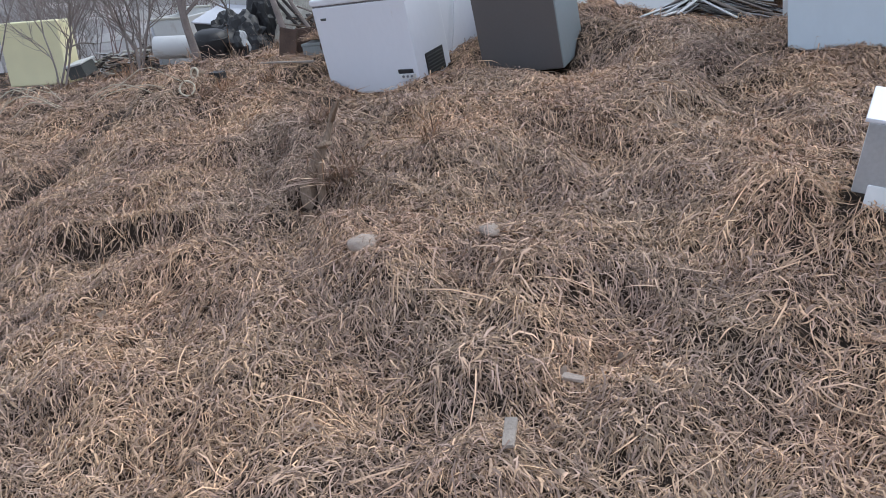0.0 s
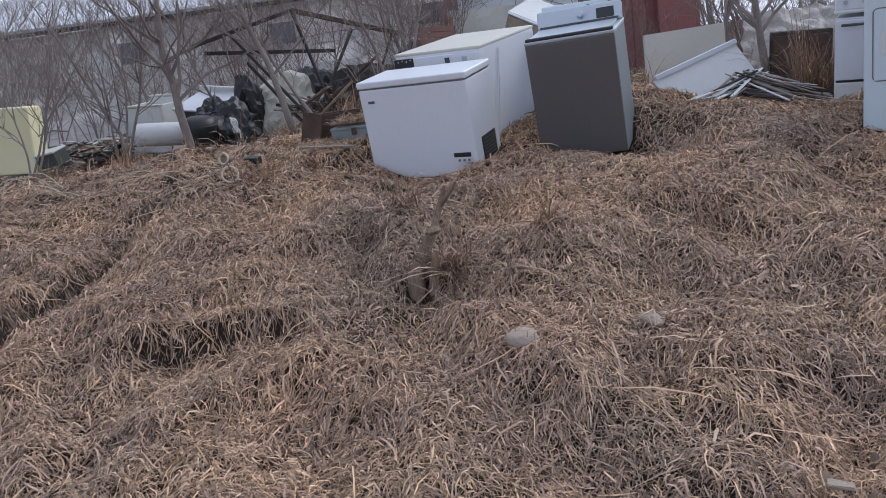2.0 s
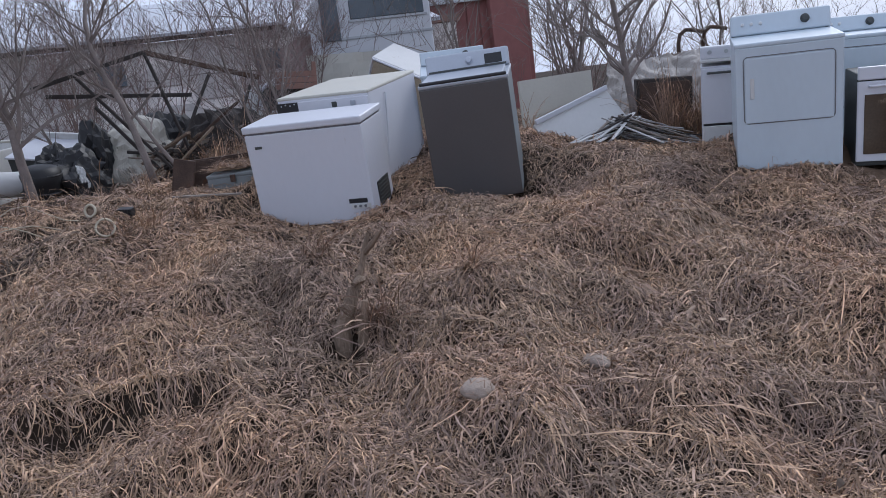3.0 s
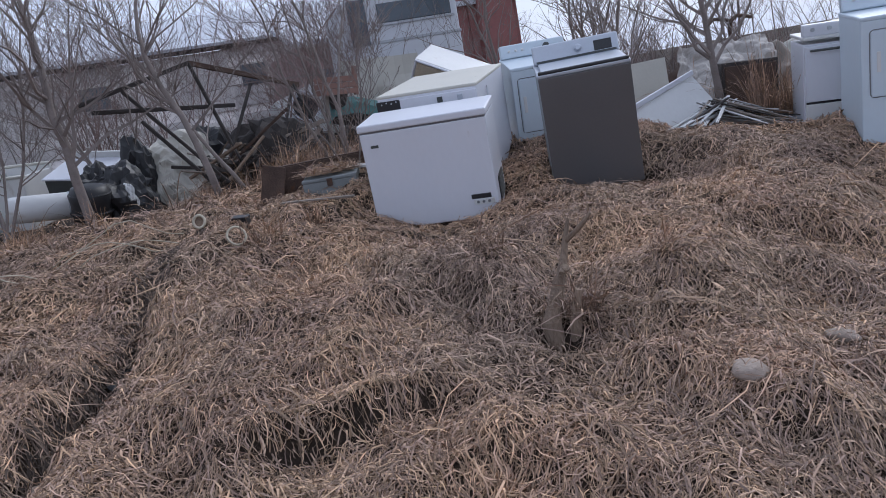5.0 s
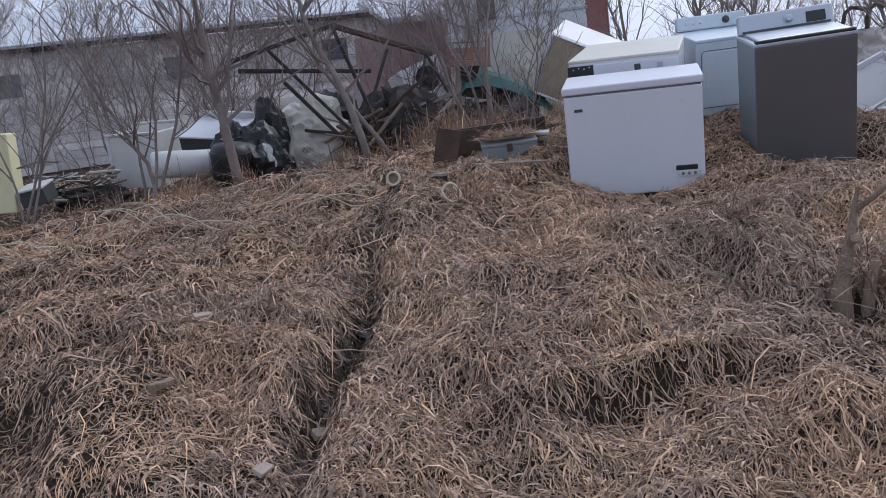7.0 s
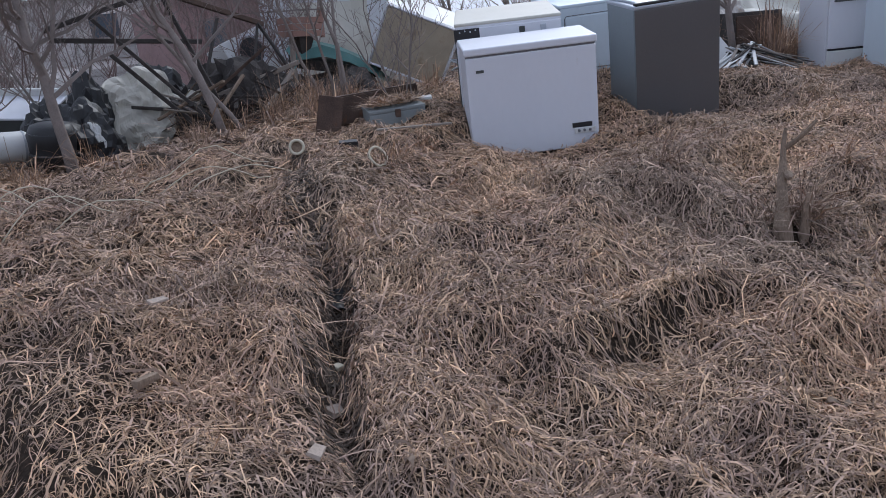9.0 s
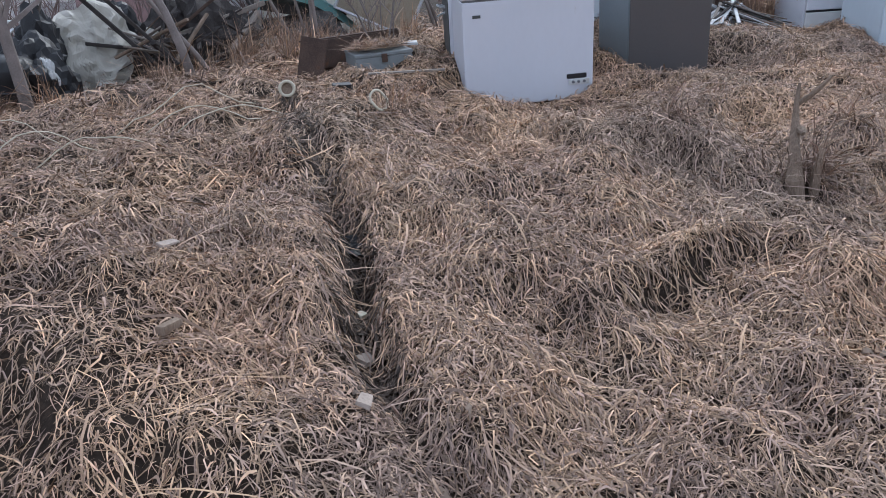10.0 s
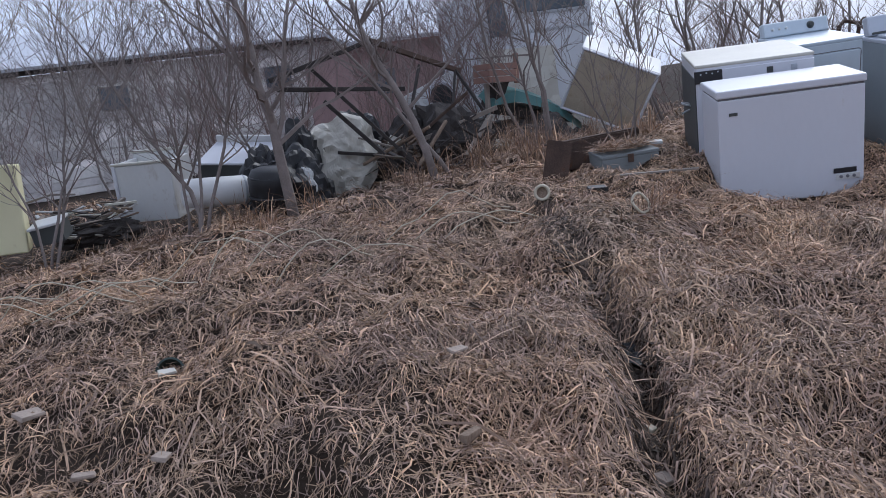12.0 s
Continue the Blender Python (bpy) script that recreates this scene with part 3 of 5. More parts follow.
def near_box():
    """A tipped white cabinet in the grass close to the start."""
    t = thing("metal_cabinet", pose(2.07, 3.62, 0.27, 6, 12, -30), "white metal cabinet lying tipped in tall dead grass", "cabinet")
    FOOTPRINTS.append((2.02, 3.62, -30, 0.5, 0.5))
    part("side_panel", block(0.5, 0.016, 0.34, y=-0.2, bev=0.004), GALV, t, "dull bare metal side panel")
    part("top_panel", block(0.54, 0.5, 0.02, y=0.04, z=0.34, bev=0.006), ENAMEL, t)
    part("corner_post", block(0.075, 0.03, 0.46, x=-0.02, y=-0.222, z=-0.04, bev=0.006, m=pose(-0.09, 0, 0.2, 0, -36, 0) @ Matrix.Translation((0.1, 0, -0.22))), ENAMEL, t)
    part("back_panel", block(0.5, 0.016, 0.34, y=0.24, bev=0.004), ENAMEL_OLD, t)
    for x in (-0.245, 0.245):
        part("end_panel", block(0.014, 0.44, 0.34, x=x, y=0.02, bev=0.004), ENAMEL_OLD, t)
    part("hollow", block(0.2, 0.02, 0.12, x=0.1, y=-0.212, z=0.0, bev=0.004), BLACK, t, "dark opening")
    part("fallen_door", block(0.46, 0.022, 0.3, x=0.04, y=-0.21, z=-0.31, bev=0.008, m=pose(0, 0, 0, -16)), ENAMEL_OLD, t)


near_box()


# ---- the heap ----
def foam_block():
    t = thing("foam_block", pose(-6.72, 13.27, 0.76, 0, 4, -2), "pale yellow foam insulation block standing on edge", "foam block")
    bm = block(0.98, 0.5, 1.0, bev=0.03, seg=3)
    part("slab", bm, FOAM, t)
    part("rod", tube([(0.52, -0.1, 0.55), (0.8, -0.2, 0.62), (1.05, -0.3, 0.6)], 0.012, 6), WOOD_GREY, t)


def water_tank():
    t = thing("water_tank", pose(-4.54, 12.48, 1.1, 0, 96, 4), "white cylindrical water tank lying on its side", "water tank")
    part("shell", lathe([(0.1, 0), (0.15, 0.008), (0.168, 0.03), (0.172, 0.3), (0.17, 0.72), (0.155, 0.75), (0.1, 0.76)], 28), ENAMEL_OLD, t, smooth_faces=True)
    part("end_ring", lathe([(0.176, 0.69), (0.176, 0.71)], 28), GALV, t)


def black_barrel():
    t = thing("plastic_barrel", pose(-3.6, 12.25, 0.8, 8, 6, 0), "crushed black plastic barrel on the heap", "barrel")
    bm = lathe([(0.18, 0), (0.23, 0.02), (0.25, 0.12), (0.24, 0.22), (0.25, 0.32), (0.22, 0.42), (0.16, 0.45)], 22)
    for v in bm.verts:
        v.co += Vector((noise.noise(v.co * 5), noise.noise(v.co * 5 + Vector((3, 1, 2))), 0)) * 0.035
    part("shell", bm, BLACK, t, smooth_faces=True)
    for z in (0.1, 0.33):
        part("hoop", lathe([(0.255, z), (0.262, z + 0.012), (0.255, z + 0.024)], 22), BLACK, t)


def crumpled_tank():
    """A squashed sheet metal drum whose cream face is creased."""
    t = thing("sheet_metal_tank", pose(-2.46, 12.78, 0.72, -24, 4, -14), "crumpled cream sheet metal drum with a dented face", "metal drum")
    n, rings = 44, 16

    def outline(a):
        """A squarish sheet that narrows to a rounded foot, with a ragged edge."""
        c, v = math.cos(a), math.sin(a)
        k = (abs(c) ** 3.0 + abs(v) ** 3.0) ** (-1 / 3.0) * (1 + 0.05 * math.sin(5 * a + 1) + 0.04 * math.sin(9 * a) - 0.09 * math.exp(-((a - 0.45) / 0.16) ** 2))
        return 0.54 * k * (1 - 0.3 * max(0.0, -v)), 0.56 * k

    def crease(p):
        return 0.16 * (abs(noise.noise(p * 2.3)) - 0.2) + 0.09 * abs(noise.noise(p * 4.6 + Vector((4, 0, 2)))) + 0.03 * noise.noise(p * 11)

    bm = bmesh.new()
    vs = []
    for j in range(rings + 1):
        row = []
        for i in range(n):
            a = 2 * math.pi * i / n
            rx, rz = outline(a)
            k = j / rings
            p = Vector((0.86 * rx * k * math.cos(a), 0, 0.52 + rz * k * math.sin(a)))
            p.y = crease(p) - 0.06 * (1 - k ** 4)
            row.append(bm.verts.new(p))
        vs.append(row)
    for a, b in zip(vs, vs[1:]):
        for i in range(n):
            bm.faces.new((a[i], b[i], b[(i + 1) % n], a[(i + 1) % n]))
    bmesh.ops.remove_doubles(bm, verts=vs[0], dist=0.001)
    part("face_sheet", bm, TANK_SKIN, t)
    back = bmesh.new()
    rim = []
    for i in range(n):
        a = 2 * math.pi * i / n
        rx, rz = outline(a)
        p = Vector((0.86 * rx * math.cos(a), 0, 0.52 + rz * math.sin(a)))
        p.y = crease(p) + 0.004
        rim.append((back.verts.new(p), back.verts.new((p.x * 0.95 - 0.05, 0.55 + 0.04 * math.sin(4 * a), 0.52 + (p.z - 0.52) * 0.94))))
    for i in range(n):
        a, b = rim[i], rim[(i + 1) % n]
        back.faces.new((a[0], b[0], b[1], a[1]))
    back.faces.new([r[1] for r in rim])
    part("drum_wall", back, DARKGREY, t, "dark sooty drum wall")
    part("torn_flap", block(0.16, 0.012, 0.2, 0.3, -0.02, 0.72, bev=0.004, m=pose(0, 0, 0, 8, 25, 10)), SHEET, t)
    part("tear", block(0.1, 0.02, 0.03, 0.16, -0.075, 0.5, bev=0.01, m=pose(0, 0, 0, 0, 12, 0)), BLACK, t)


def white_chest():
    t = thing("chest_freezer", pose(-4.66, 14.5, 0.74, 4, 3, -28), "old white chest freezer with open lidless top", "freezer")
    for x in (-0.36, 0.36):
        part("side_wall", block(0.06, 0.72, 0.78, x=x, bev=0.015), ENAMEL_OLD, t)
    part("front_wall", block(0.78, 0.06, 0.76, y=-0.34, bev=0.015), ENAMEL_OLD, t)
    part("back_wall", block(0.78, 0.06, 0.84, y=0.34, bev=0.015), ENAMEL_OLD, t)
    part("lining", block(0.64, 0.6, 0.62, z=0.02, bev=0.01), SHEET, t, "stained cream lining")
    for y in (-0.345, 0.345):
        part("rim", block(0.8, 0.085, 0.035, y=y, z=0.762 if y < 0 else 0.842, bev=0.012), SHEET, t, "grimy foam rim")
    part("corner_post", block(0.05, 0.05, 0.8, -0.37, -0.36, 0.0, bev=0.01), ENAMEL, t)


def tilted_stove():
    t = thing("kitchen_stove", pose(-3.62, 13.7, 1.02, 18, 8, -32), "white stove tipped forwards on the black rubbish", "stove")
    part("body", block(0.8, 0.7, 0.42, z=0.0, bev=0.012), DARKGREY, t)
    part("cooktop", block(0.86, 0.74, 0.03, z=0.42, bev=0.012), ENAMEL, t, "white enamelled top")
    part("back_guard", block(0.84, 0.04, 0.1, y=0.36, z=0.44, bev=0.01), ENAMEL_OLD, t)


def grey_box():
    t = thing("metal_box", pose(-1.26, 8.66, 0.83, 4, 0, -20), "grey-green metal box half sunk in straw", "metal box")
    FOOTPRINTS.append((-1.22, 8.63, -20, 0.5, 0.4))
    part("body", block(0.5, 0.4, 0.24, z=-0.04, bev=0.012), GREYBOX, t)
    part("lid", block(0.508, 0.408, 0.03, z=0.2, bev=0.008), GREYBOX, t)
    part("hasp", block(0.05, 0.014, 0.07, y=-0.21, z=0.15, bev=0.004), RUST, t)


def rusty_channel():
    t = thing("steel_channel", pose(-1.78, 8.95, 0.94, 0, 1, 14), "rusty brown steel channel beam lying in the grass", "steel beam")
    part("web", block(1.2, 0.015, 0.24, x=0.6, z=0.0, bev=0.004), RUST, t)
    part("flange", block(1.2, 0.09, 0.014, x=0.6, y=0.05, z=0.24, bev=0.003), RUST, t)
    part("flange", block(1.2, 0.09, 0.014, x=0.6, y=0.05, z=-0.014, bev=0.003), RUST, t)
    part("end_plate", block(0.22, 0.016, 0.36, x=0.0, y=-0.05, z=-0.08, bev=0.004, m=pose(0, 0, 0, 0, 14, -38)), RUST, t, "rusted end plate")


def truss():
    t = thing("roof_truss", pose(0, 0, 0), "burnt steel and timber roof truss leaning on the heap", "roof truss")
    apex, right, low = (-2.02, 12.4, 2.54), (-0.59, 13.1, 2.08), (-0.45, 12.6, 1.4)
    bar((-3.42, 12.0, 2.2), apex, 0.034, 0.054, CHARRED, "rafter", t)
    bar(apex, (-0.5, 13.15, 2.06), 0.048, 0.068, RUST, "rafter", t)
    bar(right, low, 0.031, 0.048, CHARRED, "strut", t)
    bar(right, (-1.1, 12.5, 1.1), 0.027, 0.041, CHARRED, "strut", t)
    bar((-3.3, 12.2, 2.1), (-1.5, 12.8, 1.92), 0.034, 0.054, CHARRED, "tie_beam", t)
    bar(apex, (-1.6, 12.0, 0.9), 0.031, 0.048, CHARRED, "strut", t)
    bar((-2.9, 12.15, 2.3), (-1.9, 11.7, 0.95), 0.031, 0.041, CHARRED, "strut", t)
    bar((-2.75, 12.3, 1.9), (-2.1, 11.9, 1.0), 0.031, 0.048, CHARRED, "strut", t)
    bar((-1.9, 12.5, 1.15), (-0.4, 12.4, 1.5), 0.041, 0.061, WOOD_GREY, "strut", t)
    bar((-1.2, 12.9, 2.2), (-1.9, 12.3, 1.0), 0.03, 0.045, CHARRED, "strut", t)
    bar((-2.0, 12.6, 1.0), (-0.9, 12.2, 1.75), 0.03, 0.04, RUST, "strut", t)


def timber_pile(name, cx, cy, z, n, spread, length, mats, label, seed, flat=0.3, w=(0.03, 0.09), group=""):
    r = random.Random(seed)
    for k in range(n):
        a = r.uniform(0, math.pi)
        el = r.uniform(-flat, flat)
        ln = length * r.uniform(0.5, 1.1)
        x, y = cx + r.uniform(-spread[0], spread[0]), cy + r.uniform(-spread[1], spread[1])
        zz = z + r.uniform(0, spread[2])
        v = Vector((math.cos(a) * math.cos(el), math.sin(a) * math.cos(el), math.sin(el))) * ln / 2
        c = Vector((x, y, zz + abs(v.z) * 0.7))
        wd = r.uniform(*w)
        tagged(bar(c - v, c + v, wd, wd * r.uniform(0.3, 0.8), r.choice(mats), name), label, name.replace("_", " "), group)


def washer_front():
    t = thing("washer_shell", pose(-0.02, 14.78, 1.12, -10, -17, 8), "white washing machine shell with round door hole on its back", "washing machine")
    part("body", block(0.82, 0.6, 0.9, z=0, bev=0.02), ENAMEL_OLD, t)
    o = [(0.24 * math.cos(a), -0.305, 0.6 + 0.24 * math.sin(a)) for a in np.linspace(0, 2 * math.pi, 28)[:-1]]
    part("door_ring", tube(o, 0.035, 8, closed=True), ENAMEL, t, smooth_faces=True)
    part("drum_opening", lathe([(0.21, 0), (0.21, 0.012)], 24, pose(0, -0.298, 0.6, 90)), BLACK, t)
    part("loose_door", block(0.5, 0.03, 0.3, x=0.12, y=-0.33, z=0.1, bev=0.01, m=pose(0, 0, 0, 0, 24, 0)), ENAMEL_OLD, t)


def teal_sheet():
    t = thing("teal_hood", pose(0.55, 13.2, 1.4, 14, 14, -8), "bent teal painted metal hood on the heap", "metal hood")
    bm = bmesh.new()
    prof = [(-0.7, 0.02), (-0.62, 0.16), (-0.3, 0.24), (0.1, 0.2), (0.45, 0.1), (0.8, -0.1)]
    rows = []
    for j in range(6):
        y = -0.3 + 0.12 * j
        rows.append([bm.verts.new((px, y, pz + 0.05 * noise.noise(Vector((px * 3, y * 3, 1))) - 0.12 * (j == 0))) for px, pz in prof])
    for a, b in zip(rows, rows[1:]):
        for i in range(len(prof) - 1):
            bm.faces.new((a[i], a[i + 1], b[i + 1], b[i]))
    bmesh.ops.solidify(bm, geom=bm.faces[:], thickness=0.012)
    part("sheet", bm, TEAL, t)
    part("lower_frame", block(1.3, 0.4, 0.14, z=-0.12, y=0.05, bev=0.01), CHARRED, t)


def open_fridge():
    t = thing("refrigerator", pose(1.59, 12.95, 1.16, 16, 28, -34), "white refrigerator on its side with stained inner lining", "refrigerator")
    part("shell", block(1.15, 0.8, 0.95, bev=0.02), ENAMEL_OLD, t)
    part("lining", block(1.05, 0.016, 0.85, y=-0.405, z=0.05, bev=0.004), BEIGE, t, "stained yellow-brown lining")
    part("rim", tube([(0.55 * sx, -0.41, 0.475 + 0.45 * sz) for sx, sz in ((-1, -1), (1, -1), (1, 1), (-1, 1))], 0.022, 6, closed=True), ENAMEL, t)


def wood_crate():
    t = thing("wooden_hopper", pose(0.02, 13.1, 1.8, 2, 4, 10) @ Matrix.Scale(1.15, 4), "reddish wooden box hopper on the heap", "wooden box")
    for k in range(3):
        part("board", block(0.46, 0.03, 0.07, y=-0.15, z=0.02 + 0.078 * k, bev=0.006), BRICKISH, t)
        part("board", block(0.03, 0.3, 0.07, x=-0.22, z=0.02 + 0.078 * k, bev=0.006), BRICKISH, t)
    part("post", block(0.05, 0.05, 0.36, x=0.22, y=-0.13, z=0.0, bev=0.006), BRICKISH, t)
    part("funnel", lathe([(0.06, -0.25), (0.16, 0.0)], 4, pose(0, 0, 0.02, 0, 0, 45)), CHARRED, t)
    part("leg", block(0.05, 0.05, 0.9, x=-0.15, y=0, z=-0.88, bev=0.006), WOOD_GREY, t)


def leaning_sheet(name, a, b, c, thick, mat, label, category, wavy=0.0, n=10):
    """A sheet with a corner at a and edges to b and c."""
    a, b, c = Vector(a), Vector(b), Vector(c)
    bm = bmesh.new()
    g = [[bm.verts.new(a + (b - a) * i / n + (c - a) * j / n) for i in range(n + 1)] for j in range(n + 1)]
    for j in range(n):
        for i in range(n):
            bm.faces.new((g[j][i], g[j][i + 1], g[j + 1][i + 1], g[j + 1][i]))
    bm.normal_update()
    for v in bm.verts:
        v.co += v.normal * wavy * (noise.noise(v.co * 2.5) + 0.5 * abs(noise.noise(v.co * 5.5)) + 0.2 * noise.noise(v.co * 13))
    bmesh.ops.solidify(bm, geom=bm.faces[:], thickness=thick)
    ob = link(name, bm, mat)
    return tagged(ob, label, category)


def rubbish_bag(x, y, z, sx, sy, sz, seed, mat, label):
    """A slumped, wrinkled plastic bag."""
    bm = bmesh.new()
    bmesh.ops.create_icosphere(bm, subdivisions=4, radius=1)
    off = Vector((seed * 3.1, seed, 0))
    for v in bm.verts:
        d = v.co.copy()
        k = 1 + 0.4 * noise.noise(d * 1.3 + off) + 0.3 * abs(noise.noise(d * 2.6 + off)) + 0.26 * abs(noise.noise(Vector((d.x * 5, d.y * 5, d.z * 2)) + off)) + 0.12 * noise.noise(d * 9 + off)
        v.co = Vector((d.x * sx * k, d.y * sy * k, max(-0.35, d.z) * sz * k))
    ob = link("rubbish_bag", bm, mat)
    ob.matrix_world = pose(x, y, z + 0.3 * sz, 0, 0, seed * 40)
    tagged(ob, label, "rubbish bag", "rubbish bags")


rubbish_bag(-3.15, 12.6, 0.74, 0.34, 0.3, 0.42, 1, BLACK, "slumped black plastic rubbish bag")
rubbish_bag(-3.45, 13.0, 0.76, 0.4, 0.3, 0.5, 2, BLACK, "slumped black plastic rubbish bag")
rubbish_bag(-2.95, 13.2, 0.8, 0.3, 0.3, 0.6, 3, BLACK, "shiny black plastic sheet bundled on the heap")
rubbish_bag(-3.12, 12.32, 0.88, 0.09, 0.07, 0.2, 4, ENAMEL_OLD, "torn white plastic bag among black bags")
rubbish_bag(-1.35, 13.1, 0.8, 0.6, 0.45, 0.5, 5, CHARRED, "dark burnt debris mound under the planks")
rubbish_bag(-0.9, 12.9, 0.8, 0.6, 0.5, 0.6, 6, CHARRED, "dark burnt debris mound under the planks")
rubbish_bag(0.5, 13.2, 0.7, 0.8, 0.5, 0.42, 7, CHARRED, "dark burnt debris mound under the planks")
rubbish_bag(-5.5, 14.0, 0.6, 0.5, 0.35, 0.18, 8, CHARRED, "dark burnt debris mound under the planks")
rubbish_bag(0.0, 14.8, 0.6, 0.7, 0.5, 0.55, 9, CHARRED, "dark burnt debris mound under the planks")
rubbish_bag(-1.95, 13.7, 0.9, 0.5, 0.3, 0.6, 10, BLACK, "torn black plastic sheet over burnt debris")
foam_block()
water_tank()
black_barrel()
crumpled_tank()
white_chest()
tilted_stove()
grey_box()
rusty_channel()
truss()
washer_front()
teal_sheet()
open_fridge()
wood_crate()
timber_pile("charred_plank", -1.4, 12.4, 0.8, 72, (0.7, 0.5, 0.36), 0.95, [CHARRED, CHARRED, CHARRED, WOOD_GREY, RUST, STUMPWOOD], "charred broken plank in the burnt heap", 4, 0.6, (0.02, 0.08), group="planks of the burnt heap")
timber_pile("broken_plank", -5.62, 13.75, 0.72, 85, (0.5, 0.45, 0.34), 0.42, [WOOD_GREY, CHARRED, CHARRED, STUMPWOOD, SLAT, SHEET], "broken plank in a low rubbish pile", 9, 0.35, (0.02, 0.06), group="planks by the foam block")
slat_pile = thing("slat_pile", pose(0, 0, 0), "loose pile of grey-white metal slats", "slat pile")
rs = random.Random(12)
for k in range(78):
    # slats slumped from a low ridge, most of them down to the east
    up = Vector((2.16 + 0.34 * rs.random(), 7.62 + rs.uniform(-0.12, 0.12), 1.1 - 0.26 * rs.random() ** 1.5))
    a = rs.gauss(-0.32, 0.28) if k % 4 else rs.gauss(3.5, 0.3)
    ln = rs.uniform(0.35, 0.68)
    down = up + Vector((math.cos(a) * ln, math.sin(a) * ln, 0))
    down.z = max(hz(down.x, down.y) + 0.04, up.z - rs.uniform(0.14, 0.32))
    wd = rs.uniform(0.018, 0.042)
    bar(up, down, wd, wd * rs.uniform(0.25, 0.6), rs.choice((SLAT, SLAT, SLAT, WOOD_GREY, CHARRED)), "metal_slat", slat_pile)
timber_pile("white_scrap", -0.1, 13.1, 0.86, 11, (0.8, 0.4, 0.16), 0.7, [ENAMEL_OLD, SHEET, DARKGREY], "bent white sheet metal scrap", 15, 0.35, (0.08, 0.22), group="scrap sheets")
door = leaning_sheet("appliance_door", (1.78, 7.88, 0.72), (2.66, 7.96, 0.97), (1.62, 8.08, 1.09), 0.045, ENAMEL_OLD, "white appliance door leaning on scrap", "appliance door")
bar((1.63, 8.05, 1.115), (2.5, 8.13, 1.36), 0.03, 0.05, ENAMEL, "lip", door, "raised white lip")
leaning_sheet("pale_sheet", (0.4, 14.1, 0.75), (1.8, 14.2, 0.7), (0.42, 14.2, 2.35), 0.03, SHEET, "large pale sheet standing behind the refrigerator", "sheet", 0.06)
leaning_sheet("cream_panel", (1.8, 8.72, 0.72), (2.7, 8.76, 0.74), (1.83, 8.82, 1.53), 0.04, SHEET, "faded cream panel standing behind scrap", "panel")
leaning_sheet("plastic_sheeting", (2.8, 8.5, 0.72), (4.5, 8.9, 0.72), (3.05, 9.1, 1.6), 0.012, TARP, "rumpled grey-white plastic sheeting over a scrap heap", "plastic sheeting", 0.2, 44)


def dark_box():
    t = thing("dark_cabinet", pose(3.12, 8.12, 0.74, 0, 3, -28), "dark brown box-shaped cabinet in dry weeds", "cabinet")
    part("body", block(0.56, 0.4, 0.64, bev=0.015), CHARRED, t)
    part("front", block(0.5, 0.02, 0.55, y=-0.203, z=0.05, bev=0.008), RUST, t)


dark_box()


def bent_pipe():
    t = thing("exhaust_pipe", pose(6.65, 12.9, 1.56), "bent brown exhaust pipes on a machine", "pipe")
    for k in range(2):
        x = 0.5 * k
        part("pipe", tube([(x, 0, -1.0), (x, 0, 0.2), (x + 0.04, 0, 0.34), (x + 0.16, 0, 0.42), (x + 0.32, 0, 0.4), (x + 0.5, 0, 0.36)], 0.034, 10), RUST, t, smooth_faces=True)


bent_pipe()


# ---- buildings ----
def long_shed():
    """A long weathered shed with boarded bays and a pale roof."""
    t = thing("long_shed", pose(-9, 34, 0.1), "long weathered grey shed with pale metal roof", "shed")
    r = random.Random(5)
    part("core_wall", block(44, 5.6, 4.5, y=3.0, bev=0), BOARD_GREY, t)
    for b in range(22):
        x0 = -22 + 2 * b
        part("post", block(0.16, 0.16, 4.6, x=x0, y=0.1, bev=0.01), BOARD_GREY, t)
        z = 0.2
        while z < 4.4:
            h = r.choice((0.28, 0.34, 0.42))
            mat = r.choice((BOARD_GREY, BOARD_GREY, BOARD_PALE))
            if r.random() > 0.12:
                part("board", block(1.84, 0.05 + 0.03 * r.random(), h - 0.02, x=x0 + 1.0, y=0.16, z=z, bev=0.006, seg=1), mat, t)
            z += h
        if b % 3 == 1:
            w = part("window", block(1.0, 0.06, 0.8, x=x0 + 1.0, y=0.1, z=3.0, bev=0.01), WINDOW, t)
            part("window_frame", block(1.1, 0.03, 0.06, x=x0 + 1.0, y=0.07, z=3.8, bev=0.004), BOARD_PALE, w)
    part("fascia", block(45, 0.2, 0.2, y=-0.1, z=4.5, bev=0.01), CHARRED, t)
    part("roof", block(45, 8.2, 0.12, y=4.0, z=0, bev=0.01, m=Matrix.Translation((0, -0.4, 4.65)) @ pose(0, 0, 0, 15)), ROOF, t)


